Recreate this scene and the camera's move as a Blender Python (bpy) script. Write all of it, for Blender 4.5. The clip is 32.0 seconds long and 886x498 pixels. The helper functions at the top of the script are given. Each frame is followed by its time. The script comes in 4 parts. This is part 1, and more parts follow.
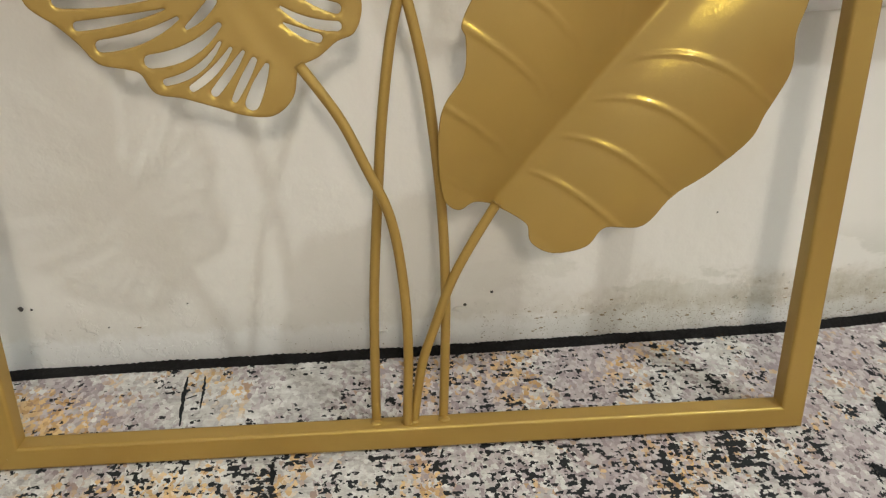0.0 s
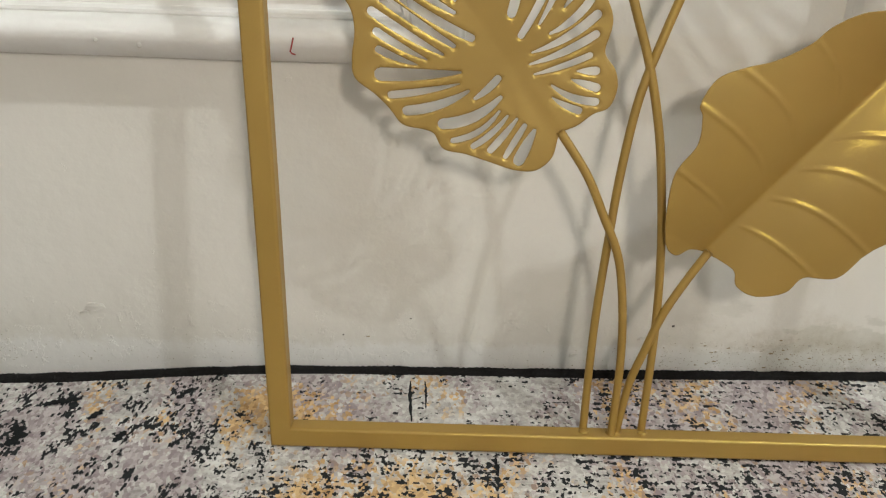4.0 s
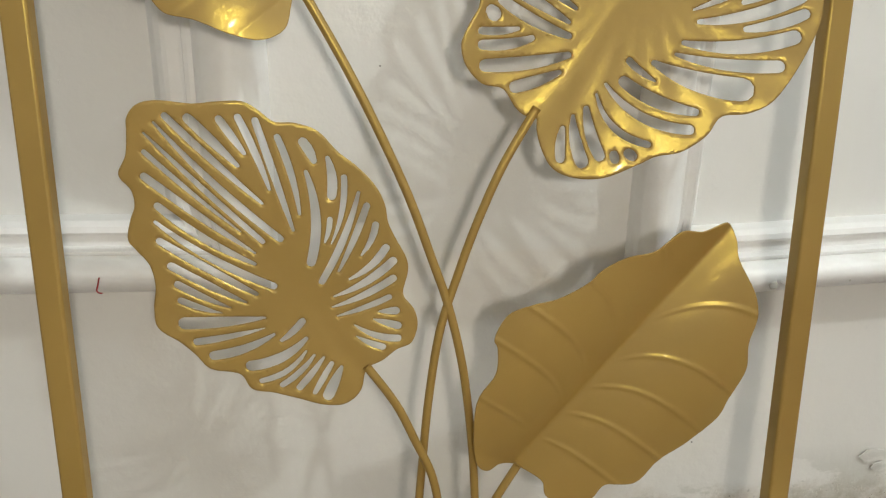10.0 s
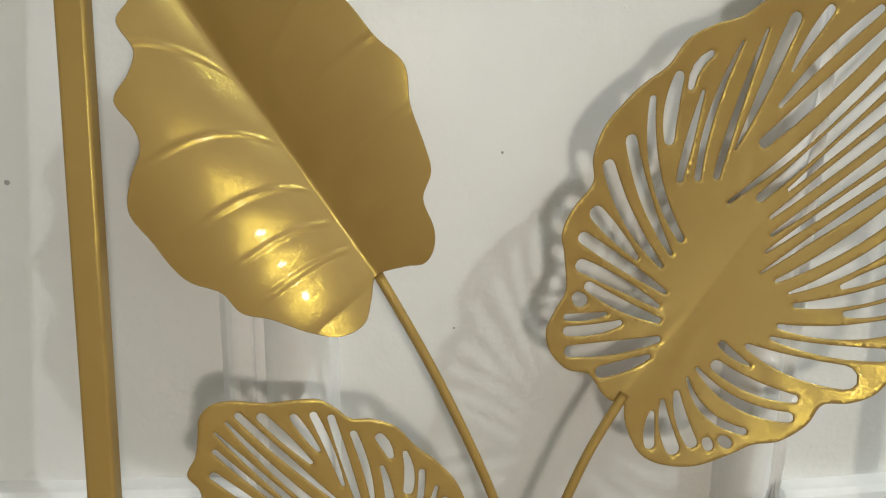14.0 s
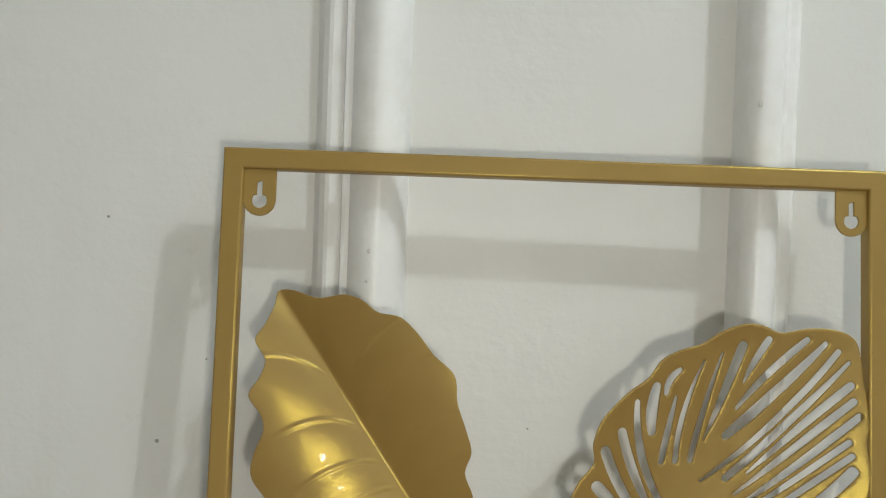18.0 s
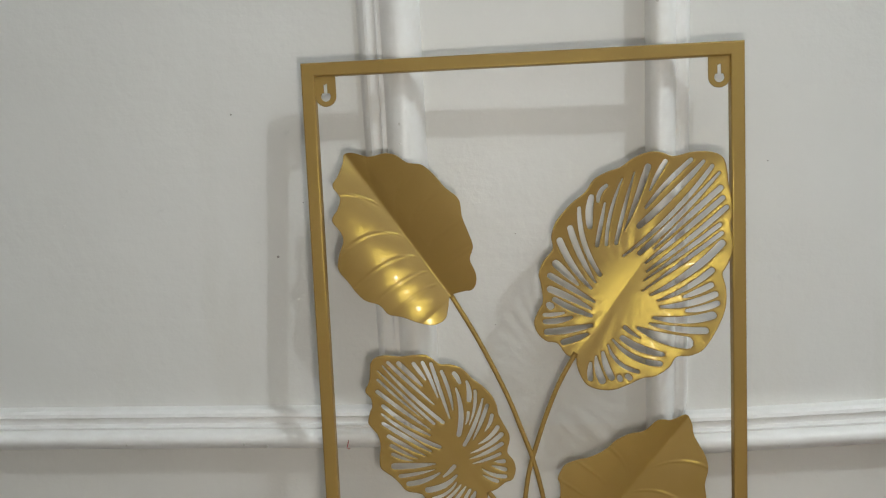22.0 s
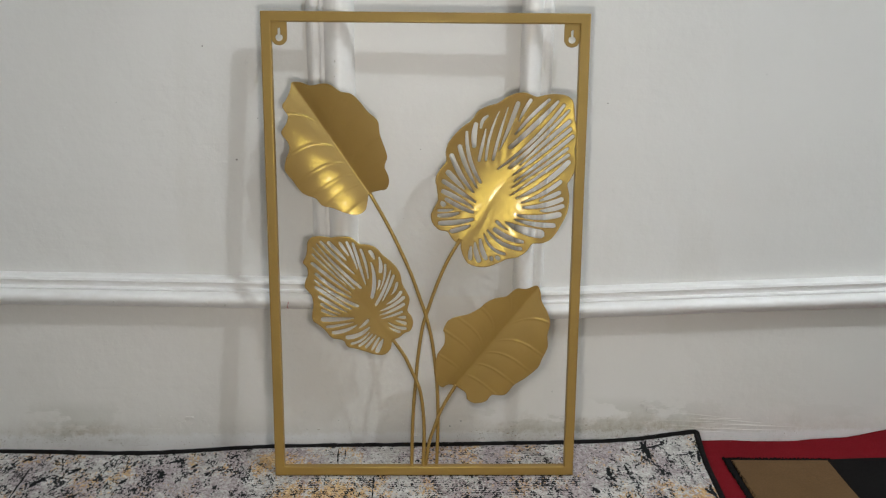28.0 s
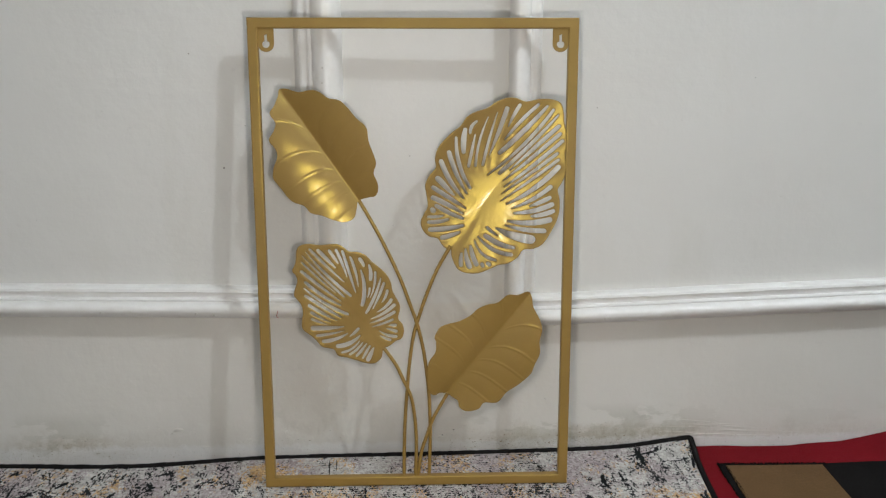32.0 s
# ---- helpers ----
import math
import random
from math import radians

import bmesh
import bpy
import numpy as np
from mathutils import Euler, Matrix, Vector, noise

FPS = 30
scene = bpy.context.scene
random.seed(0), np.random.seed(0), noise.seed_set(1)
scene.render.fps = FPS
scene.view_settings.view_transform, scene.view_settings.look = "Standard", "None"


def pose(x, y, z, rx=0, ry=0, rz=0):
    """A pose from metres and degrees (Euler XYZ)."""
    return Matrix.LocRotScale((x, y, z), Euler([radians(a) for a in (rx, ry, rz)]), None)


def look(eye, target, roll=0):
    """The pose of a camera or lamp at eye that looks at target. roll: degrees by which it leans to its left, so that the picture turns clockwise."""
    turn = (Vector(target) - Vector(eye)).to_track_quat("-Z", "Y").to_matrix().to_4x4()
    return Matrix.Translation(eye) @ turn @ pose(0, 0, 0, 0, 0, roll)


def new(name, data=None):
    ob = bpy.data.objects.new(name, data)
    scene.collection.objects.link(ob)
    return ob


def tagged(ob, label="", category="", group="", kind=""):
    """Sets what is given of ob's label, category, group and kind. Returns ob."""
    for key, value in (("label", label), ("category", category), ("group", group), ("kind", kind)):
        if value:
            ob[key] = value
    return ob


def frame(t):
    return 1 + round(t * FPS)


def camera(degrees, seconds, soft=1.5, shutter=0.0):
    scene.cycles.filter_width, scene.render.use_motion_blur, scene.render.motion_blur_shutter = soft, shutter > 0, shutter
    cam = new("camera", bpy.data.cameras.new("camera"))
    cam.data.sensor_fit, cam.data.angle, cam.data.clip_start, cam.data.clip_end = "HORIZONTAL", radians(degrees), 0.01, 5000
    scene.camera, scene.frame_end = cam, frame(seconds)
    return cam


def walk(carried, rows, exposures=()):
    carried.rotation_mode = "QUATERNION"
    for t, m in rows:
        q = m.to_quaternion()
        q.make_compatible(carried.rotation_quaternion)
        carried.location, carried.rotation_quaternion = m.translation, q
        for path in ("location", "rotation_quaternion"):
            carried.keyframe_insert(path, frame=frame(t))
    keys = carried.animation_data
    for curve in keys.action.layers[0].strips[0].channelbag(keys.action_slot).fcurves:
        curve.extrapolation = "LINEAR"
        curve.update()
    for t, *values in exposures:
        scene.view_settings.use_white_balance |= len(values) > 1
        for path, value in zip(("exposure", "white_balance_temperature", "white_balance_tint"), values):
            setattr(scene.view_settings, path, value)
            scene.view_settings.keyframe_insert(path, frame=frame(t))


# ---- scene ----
from mathutils.geometry import delaunay_2d_cdt

# ---- camera ----
cam = camera(56.69, 32.0, soft=1.2)
PATH = [
    (0, (-0.0177, -0.5177, 0.3614), (0.0644, 0.3608, -0.1094), -0.06),
    (0.5, (-0.0143, -0.5104, 0.3662), (0.0917, 0.3756, -0.0854), -0.04),
    (1, (-0.008, -0.4995, 0.3692), (0.1456, 0.3751, -0.0907), 0.36),
    (1.5, (-0.0082, -0.4966, 0.3756), (0.1484, 0.3787, -0.082), 0.55),
    (2, (-0.0163, -0.504, 0.3767), (0.1096, 0.3787, -0.076), 0.20),
    (2.5, (-0.0382, -0.5196, 0.381), (0.0479, 0.3655, -0.0764), -0.18),
    (3, (-0.07, -0.5566, 0.3877), (-0.0622, 0.3367, -0.0615), -0.52),
    (3.5, (-0.1165, -0.5849, 0.3942), (-0.1368, 0.3105, -0.0506), 0.31),
    (5.5, (-0.1037, -0.6143, 0.4783), (-0.0879, 0.3041, 0.0829), 2.19),
    (6, (-0.1024, -0.637, 0.5016), (-0.068, 0.2905, 0.1293), 2.76),
    (6.5, (-0.1048, -0.6431, 0.5071), (-0.0661, 0.2865, 0.1405), 2.59),
    (7, (-0.0996, -0.6305, 0.5055), (-0.0379, 0.3004, 0.1454), 2.01),
    (7.5, (-0.0887, -0.6174, 0.5126), (-0.0069, 0.3107, 0.1493), 1.48),
    (8, (-0.0787, -0.5928, 0.4973), (0.027, 0.3299, 0.1267), 1.22),
    (8.5, (-0.072, -0.5712, 0.4937), (0.048, 0.3449, 0.1111), 0.97),
    (9, (-0.0654, -0.5701, 0.4927), (0.0592, 0.349, 0.1187), 0.78),
    (9.5, (-0.0658, -0.5736, 0.4991), (0.0575, 0.3506, 0.1375), 0.87),
    (10, (-0.0686, -0.5754, 0.5063), (0.0584, 0.3529, 0.1569), 1.04),
    (10.5, (-0.0675, -0.5769, 0.5157), (0.0522, 0.3594, 0.1855), 0.72),
    (11, (-0.0696, -0.5883, 0.545), (0.0425, 0.3554, 0.2339), 0.63),
    (11.5, (-0.0729, -0.618, 0.5719), (0.0239, 0.3434, 0.3141), 0.82),
    (12, (-0.0774, -0.6276, 0.5909), (-0.002, 0.3366, 0.3365), 1.07),
    (12.5, (-0.085, -0.6376, 0.5824), (-0.0133, 0.336, 0.366), 0.91),
    (13, (-0.0801, -0.6278, 0.5936), (-0.0063, 0.3414, 0.3589), 0.93),
    (13.5, (-0.0687, -0.583, 0.576), (0.0328, 0.3869, 0.3548), -0.12),
    (14, (-0.0956, -0.5131, 0.6124), (0.0013, 0.4508, 0.3642), 0.74),
    (14.5, (-0.1111, -0.4907, 0.6292), (-0.0352, 0.4729, 0.3726), 1.11),
    (16.5, (-0.1338, -0.5375, 0.669), (-0.0277, 0.4457, 0.5201), 1.68),
    (17, (-0.1186, -0.5754, 0.6796), (-0.0524, 0.4174, 0.5797), 1.45),
    (17.5, (-0.1213, -0.631, 0.7156), (-0.0687, 0.3652, 0.6462), 1.25),
    (18, (-0.106, -0.6703, 0.7074), (-0.0702, 0.3287, 0.6798), 2.02),
    (18.5, (-0.0837, -0.6994, 0.7276), (-0.057, 0.2983, 0.6654), 0.95),
    (19, (-0.0722, -0.7151, 0.705), (-0.027, 0.282, 0.6446), -0.52),
    (19.5, (-0.0639, -0.735, 0.7076), (-0.0146, 0.2606, 0.6283), -1.35),
    (20, (-0.0563, -0.7464, 0.7062), (-0.0023, 0.2479, 0.6153), -2.25),
    (20.5, (-0.05, -0.7605, 0.7099), (0.0043, 0.231, 0.5921), -3.04),
    (21, (-0.0461, -0.8048, 0.7139), (-0.024, 0.1827, 0.558), 1.29),
    (21.5, (-0.0356, -0.9036, 0.739), (-0.0665, 0.076, 0.5401), -3.10),
    (22, (-0.0385, -1.0118, 0.7231), (-0.0966, -0.0317, 0.533), -2.88),
    (22.5, (-0.0312, -1.0832, 0.7487), (-0.0835, -0.113, 0.5119), -2.66),
    (23, (-0.0236, -1.1221, 0.7567), (-0.048, -0.1695, 0.4534), 1.78),
    (23.5, (-0.0192, -1.1492, 0.7706), (-0.0723, -0.2197, 0.4055), 0.70),
    (24, (-0.0014, -1.1895, 0.7677), (-0.0558, -0.2434, 0.4483), -1.09),
    (24.5, (0.0032, -1.224, 0.7658), (-0.0512, -0.2662, 0.4833), 0.27),
    (25, (0.0151, -1.2282, 0.7958), (-0.0439, -0.2761, 0.4959), -2.60),
    (25.5, (-0.0005, -1.2721, 0.7765), (-0.0171, -0.3316, 0.4372), 1.28),
    (26, (-0.0113, -1.3053, 0.7776), (0.0014, -0.3632, 0.4425), 0.73),
    (26.5, (0.0089, -1.3125, 0.7922), (-0.0016, -0.3683, 0.4631), 0.38),
    (28.5, (-0.016, -1.3549, 0.7579), (0.0241, -0.3934, 0.4862), 0.46),
    (29, (-0.0045, -1.3583, 0.7651), (0.0314, -0.4022, 0.4744), 0.11),
    (29.5, (-0.0043, -1.3605, 0.7621), (0.0402, -0.3998, 0.4879), 0.05),
    (30, (-0.0073, -1.3546, 0.7667), (0.0346, -0.3989, 0.4755), -0.14),
    (30.5, (-0.0064, -1.3561, 0.7537), (0.0419, -0.3918, 0.4933), -0.01),
    (31, (-0.0027, -1.3523, 0.7519), (0.0365, -0.3892, 0.4857), -0.32),
    (31.5, (-0.0063, -1.3389, 0.7633), (0.0288, -0.3817, 0.4761), -0.09),
    (32, (-0.0098, -1.3378, 0.7547), (0.0316, -0.3749, 0.488), 0.07),
]
walk(cam, [(t, look(eye, target, roll)) for t, eye, target, roll in PATH],
     exposures=[(0.0, 0.56, 6700, 10), (3.5, 0.51, 6650, 10), (6.0, 0.40, 6500, 10), (10.0, 0.38, 6450, 9), (14.0, 0.29, 6350, 8), (18.0, 0.06, 6250, 6), (20.0, -0.06, 6250, 8), (21.5, -0.06, 6200, 9), (22.2, -0.01, 6200, 10), (23.0, 0.16, 6200, 11), (25.0, 0.13, 6150, 10), (26.0, 0.06, 6150, 12), (32.0, 0.08, 6150, 12)])

# ---- light: a ceiling bulb to the right, the light of the filming phone, and what the room throws back ----
world = bpy.data.worlds.new("world")
world.use_nodes = True
world.node_tree.nodes["Background"].inputs[0].default_value = (0.8, 0.85, 1.0, 1)
world.node_tree.nodes["Background"].inputs[1].default_value = 0.02
scene.world = world
bulb = bpy.data.lights.new("ceiling_bulb", "POINT")
bulb.energy, bulb.color, bulb.shadow_soft_size = 82.0, (0.94, 1.0, 1.0), 0.040
new("ceiling_bulb", bulb).location = (1.5, -1.62, 2.9)
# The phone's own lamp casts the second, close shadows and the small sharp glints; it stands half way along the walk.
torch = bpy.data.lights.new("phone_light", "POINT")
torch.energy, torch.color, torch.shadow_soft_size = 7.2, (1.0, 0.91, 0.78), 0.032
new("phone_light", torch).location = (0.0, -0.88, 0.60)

# ---- materials ----


class Nodes:
    """Short hand for a node material."""

    def __init__(self, name):
        self.mat = bpy.data.materials.new(name)
        self.mat.use_nodes = True
        self.tree = self.mat.node_tree
        self.bsdf = self.tree.nodes["Principled BSDF"]
        self.place = self.add("ShaderNodeTexCoord").outputs["Object"]

    def add(self, kind, **values):
        node = self.tree.nodes.new(kind)
        for key, value in values.items():
            node.inputs[key].default_value = value
        return node

    def link(self, a, b):
        self.tree.links.new(a, b)

    def scaled(self, scale, turn=(0, 0, 0)):
        node = self.add("ShaderNodeMapping")
        node.inputs["Scale"].default_value = scale
        node.inputs["Rotation"].default_value = [radians(a) for a in turn]
        self.link(self.place, node.inputs["Vector"])
        return node.outputs["Vector"]

    def noise(self, scale, detail=4.0, rough=0.55, vector=None, distortion=0.0):
        node = self.add("ShaderNodeTexNoise", Scale=scale, Detail=detail, Roughness=rough, Distortion=distortion)
        self.link(vector or self.place, node.inputs["Vector"])
        return node.outputs["Fac"]

    def ramp(self, fac, *stops):
        node = self.add("ShaderNodeValToRGB")
        elements = node.color_ramp.elements
        while len(elements) < len(stops):
            elements.new(0.5)
        for element, (pos, value) in zip(elements, stops):
            element.position = pos
            element.color = (*value, 1) if isinstance(value, tuple) else (value, value, value, 1)
        self.link(fac, node.inputs["Fac"])
        return node.outputs["Color"]

    def math(self, op, a, b=0.0):
        node = self.add("ShaderNodeMath")
        node.operation = op
        for n, v in enumerate((a, b)):
            if isinstance(v, (int, float)):
                node.inputs[n].default_value = v
            else:
                self.link(v, node.inputs[n])
        return node.outputs[0]

    def mix(self, fac, a, b, blend="MIX"):
        node = self.add("ShaderNodeMix")
        node.data_type, node.blend_type = "RGBA", blend
        for socket, v in ((node.inputs["Factor"], fac), (node.inputs["A"], a), (node.inputs["B"], b)):
            if isinstance(v, (int, float)):
                socket.default_value = v
            elif isinstance(v, tuple):
                socket.default_value = (*v, 1)
            else:
                self.link(v, socket)
        return node.outputs["Result"]

    def axis(self, which):
        node = self.add("ShaderNodeSeparateXYZ")
        self.link(self.place, node.inputs[0])
        return node.outputs[which]

    def finish(self, color=None, rough=0.5, metal=0.0, bump=(), coat=0.0, specular=None):
        b = self.bsdf
        for name, v in (("Base Color", color), ("Roughness", rough), ("Metallic", metal), ("Coat Weight", coat), ("Specular IOR Level", specular)):
            if v is None:
                continue
            if isinstance(v, (int, float)):
                b.inputs[name].default_value = v
            elif isinstance(v, tuple):
                b.inputs[name].default_value = (*v, 1)
            else:
                self.link(v, b.inputs[name])
        last = None
        for height, strength, distance in bump:
            node = self.add("ShaderNodeBump", Strength=strength, Distance=distance)
            self.link(height, node.inputs["Height"])
            if last is not None:
                self.link(last, node.inputs["Normal"])
            last = node.outputs["Normal"]
        if last is not None:
            self.link(last, b.inputs["Normal"])
        return self.mat


def gold_paint():
    """Tan lacquer full of fine gold flakes, each tilted a little its own way, under a smooth clear coat."""
    n = Nodes("gold_paint")
    tint = n.ramp(n.noise(9, 4), (0.35, 0.0), (0.7, 1.0))
    peel = n.add("ShaderNodeBump", Strength=0.10, Distance=0.0005)
    n.link(n.noise(170, 3), peel.inputs["Height"])
    cell = n.add("ShaderNodeTexVoronoi", Scale=3000.0)
    n.link(n.place, cell.inputs["Vector"])
    slope = n.add("ShaderNodeVectorMath")
    slope.operation = "MULTIPLY_ADD"
    n.link(cell.outputs["Color"], slope.inputs[0])
    slope.inputs[1].default_value = (0.17, 0.17, 0.17)
    slope.inputs[2].default_value = (-0.085, -0.085, -0.085)
    total = n.add("ShaderNodeVectorMath")
    total.operation = "ADD"
    n.link(n.tree.nodes["Texture Coordinate"].outputs["Normal"], total.inputs[0])
    n.link(slope.outputs[0], total.inputs[1])
    turned = n.add("ShaderNodeVectorTransform")
    turned.vector_type, turned.convert_from, turned.convert_to = "NORMAL", "OBJECT", "WORLD"
    n.link(total.outputs[0], turned.inputs[0])
    flakes = n.add("ShaderNodeBsdfPrincipled", Roughness=0.20, Metallic=1.0)
    n.link(n.mix(tint, (0.66, 0.52, 0.075), (0.74, 0.58, 0.09)), flakes.inputs["Base Color"])
    n.link(turned.outputs[0], flakes.inputs["Normal"])
    for node in (n.bsdf, flakes):
        node.inputs["Coat Weight"].default_value = 1.0
        node.inputs["Coat Roughness"].default_value = 0.045
        n.link(peel.outputs["Normal"], node.inputs["Coat Normal"])
    both = n.add("ShaderNodeMixShader", Fac=0.13)
    n.link(n.bsdf.outputs[0], both.inputs[1])
    n.link(flakes.outputs[0], both.inputs[2])
    n.link(both.outputs[0], n.tree.nodes["Material Output"].inputs["Surface"])
    return n.finish(n.mix(tint, (0.278, 0.163, 0.034), (0.310, 0.183, 0.041)), 0.55, 0.0)


def wall_paint():
    n = Nodes("wall_paint")
    big = n.noise(2.2, 5)
    grime = n.noise(14, 6, 0.7)
    fine = n.noise(95, 6, 0.75)
    x, z = n.axis(0), n.axis(2)
    tone = n.mix(n.ramp(big, (0.3, 0.0), (0.75, 1.0)), (0.72, 0.71, 0.680), (0.775, 0.767, 0.738))
    # Below the moulding the wall's colour is warmer.
    tone = n.mix(n.ramp(z, (0.285, 0.55), (0.29, 0.0)), tone, (0.735, 0.700, 0.640))
    height = n.math("ADD", z, n.math("MULTIPLY", n.math("SUBTRACT", grime, 0.5), 0.10))
    low = n.ramp(height, (0.0, 1.0), (0.030, 0.85), (0.060, 0.0))
    broken = n.ramp(n.noise(4.2, 5, 0.65), (0.38, 0.0), (0.50, 1.0))
    where = n.ramp(n.math("MULTIPLY", n.math("ADD", x, 1.0), 0.5), (0.12, 0.15), (0.18, 1.0), (0.26, 0.1), (0.52, 0.1), (0.58, 1.0), (0.72, 1.0), (0.78, 0.25))
    damp = n.math("MULTIPLY", n.math("MULTIPLY", low, broken), where)
    mottle = n.ramp(fine, (0.38, 0.35), (0.62, 1.0))
    tone = n.mix(n.math("MULTIPLY", n.math("MULTIPLY", damp, mottle), 0.85), tone, (0.34, 0.27, 0.165))
    spots = n.ramp(n.noise(150, 4, 0.65), (0.63, 0.0), (0.67, 1.0))
    tone = n.mix(n.math("MULTIPLY", n.math("MULTIPLY", n.math("MULTIPLY", low, spots), where), 0.85), tone, (0.09, 0.08, 0.065))
    crust = n.ramp(n.math("ADD", z, n.math("MULTIPLY", n.math("SUBTRACT", n.noise(70, 5, 0.7), 0.5), 0.03)), (0.020, 1.0), (0.028, 0.0))
    tone = n.mix(n.math("MULTIPLY", crust, 0.75), tone, (0.82, 0.81, 0.795))
    patchy = n.ramp(n.noise(9, 5, 0.6, n.scaled((1.0, 1.0, 2.2))), (0.50, 0.0), (0.53, 1.0))
    tall = n.ramp(z, (0.0, 1.0), (0.07, 1.0), (0.095, 0.0))
    tone = n.mix(n.math("MULTIPLY", n.math("MULTIPLY", n.math("MULTIPLY", patchy, tall), where), 0.35), tone, (0.44, 0.43, 0.36))
    streak = n.ramp(n.noise(7, 5, 0.6, n.scaled((1.0, 1.0, 0.25))), (0.56, 0.0), (0.75, 0.25))
    tone = n.mix(streak, tone, (0.60, 0.575, 0.50))
    scuff = n.ramp(n.noise(26, 6, 0.75), (0.64, 0.0), (0.72, 0.35))
    tone = n.mix(scuff, tone, (0.58, 0.57, 0.55))
    brush = n.noise(30, 4, 0.6, n.scaled((0.12, 1.0, 1.0)))
    lumps = n.noise(16, 5, 0.6)
    flakes = n.ramp(n.noise(55, 5, 0.65), (0.56, 0.0), (0.585, 1.0))
    rare = n.ramp(n.noise(34, 5, 0.7), (0.68, 0.0), (0.695, 1.0))
    return n.finish(tone, n.ramp(grime, (0.3, 0.34), (0.7, 0.5)), 0.0,
                    [(lumps, 0.32, 0.006), (brush, 0.28, 0.002), (n.noise(60, 4, 0.6), 0.15, 0.0015), (n.math("MULTIPLY", flakes, low), 0.35, 0.002), (rare, 0.3, 0.001)], specular=0.4)


def trim_paint():
    n = Nodes("trim_paint")
    grime = n.noise(26, 6, 0.65)
    tone = n.mix(n.ramp(grime, (0.35, 0.0), (0.8, 1.0)), (0.88, 0.875, 0.865), (0.79, 0.775, 0.745))
    return n.finish(tone, 0.38, 0.0, [(n.noise(24, 4), 0.2, 0.003), (n.noise(150, 3), 0.12, 0.0008)], specular=0.45)


def plain_paint(name, color, rough=0.6):
    n = Nodes(name)
    tone = n.mix(n.noise(3, 5), color, tuple(c * 0.9 for c in color))
    return n.finish(tone, rough, 0.0, [(n.noise(40, 4), 0.15, 0.002)])


def rug_pile():
    """Worn abstract print: flecks of white and grey with mauve and ochre clouds and black broken strokes."""
    n = Nodes("abstract_rug_pile")
    x = n.axis(0)

    def cells(scale, stretch, turn, ragged):
        """Middle and random number of each paint fleck."""
        wobble = n.add("ShaderNodeTexNoise", Scale=scale * 1.1, Detail=3.0)
        at = n.scaled(stretch, (0, 0, turn))
        n.link(at, wobble.inputs["Vector"])
        shift = n.add("ShaderNodeVectorMath")
        shift.operation = "MULTIPLY_ADD"
        n.link(wobble.outputs["Color"], shift.inputs[0])
        shift.inputs[1].default_value = (ragged, ragged, 0)
        n.link(at, shift.inputs[2])
        node = n.add("ShaderNodeTexVoronoi", Scale=scale)
        n.link(shift.outputs[0], node.inputs["Vector"])
        split = n.add("ShaderNodeSeparateColor")
        n.link(node.outputs["Color"], split.inputs[0])
        return node.outputs["Position"], split.outputs[0], split.outputs[1]

    at, one, two = cells(330, (1.15, 0.80, 1), 0, 0.005)
    mottle = n.math("ADD", n.math("MULTIPLY", one, 0.24), n.math("MULTIPLY", n.noise(40, 6, 0.8, n.scaled((0.6, 1.5, 1))), 1.04))
    tone = n.ramp(mottle, (0.42, (0.285, 0.262, 0.255)), (0.55, (0.42, 0.40, 0.385)), (0.66, (0.51, 0.498, 0.475)), (0.80, (0.64, 0.632, 0.612)))
    mauve = n.ramp(n.math("ADD", n.noise(9, 5, 0.7, at), n.math("MULTIPLY", n.math("SUBTRACT", two, 0.5), 0.16)), (0.49, 0.0), (0.52, 0.85))
    tone = n.mix(mauve, tone, n.ramp(one, (0.1, (0.245, 0.195, 0.205)), (0.9, (0.45, 0.395, 0.40))))
    split = n.add("ShaderNodeSeparateXYZ")
    n.link(n.place, split.inputs[0])
    cloud = n.noise(15, 5, 0.7, at)
    # Ochre gathers in a few places of the print.
    for cx, cy, wide in ((-0.13, -0.21, 0.17), (-0.17, -0.19, 0.10), (0.43, -0.19, 0.07), (0.33, -0.21, 0.05), (-0.25, -0.08, 0.07), (0.05, -0.40, 0.2)):
        dx, dy = n.math("SUBTRACT", split.outputs[0], cx), n.math("SUBTRACT", split.outputs[1], cy)
        far = n.math("ADD", n.math("MULTIPLY", dx, dx), n.math("MULTIPLY", n.math("MULTIPLY", dy, dy), 2.0))
        cloud = n.math("ADD", cloud, n.math("MULTIPLY", n.math("MAXIMUM", n.math("SUBTRACT", 1.0, n.math("DIVIDE", far, wide * wide)), 0.0), 0.15))
    ochre = n.ramp(n.math("ADD", cloud, n.math("MULTIPLY", n.math("SUBTRACT", two, 0.5), 0.24)), (0.60, 0.0), (0.70, 0.8))
    tone = n.mix(ochre, tone, n.ramp(one, (0.1, (0.44, 0.25, 0.085)), (0.9, (0.68, 0.44, 0.17))))
    spread = n.math("MULTIPLY", n.math("SUBTRACT", n.noise(7.0, 5, 0.65), 0.5), 0.32)
    layers = []
    for stretch, turn, size, gap in (((1.15, 0.80, 1), 0, 430, 70), ((1.35, 0.75, 1), 32, 370, 46)):
        spot, chance, other = cells(size, stretch, turn, 0.004)
        lines = n.noise(gap, 4, 0.75, spot)
        layers.append(n.math("ADD", lines, n.math("MULTIPLY", n.math("SUBTRACT", chance, 0.5), 0.20)))
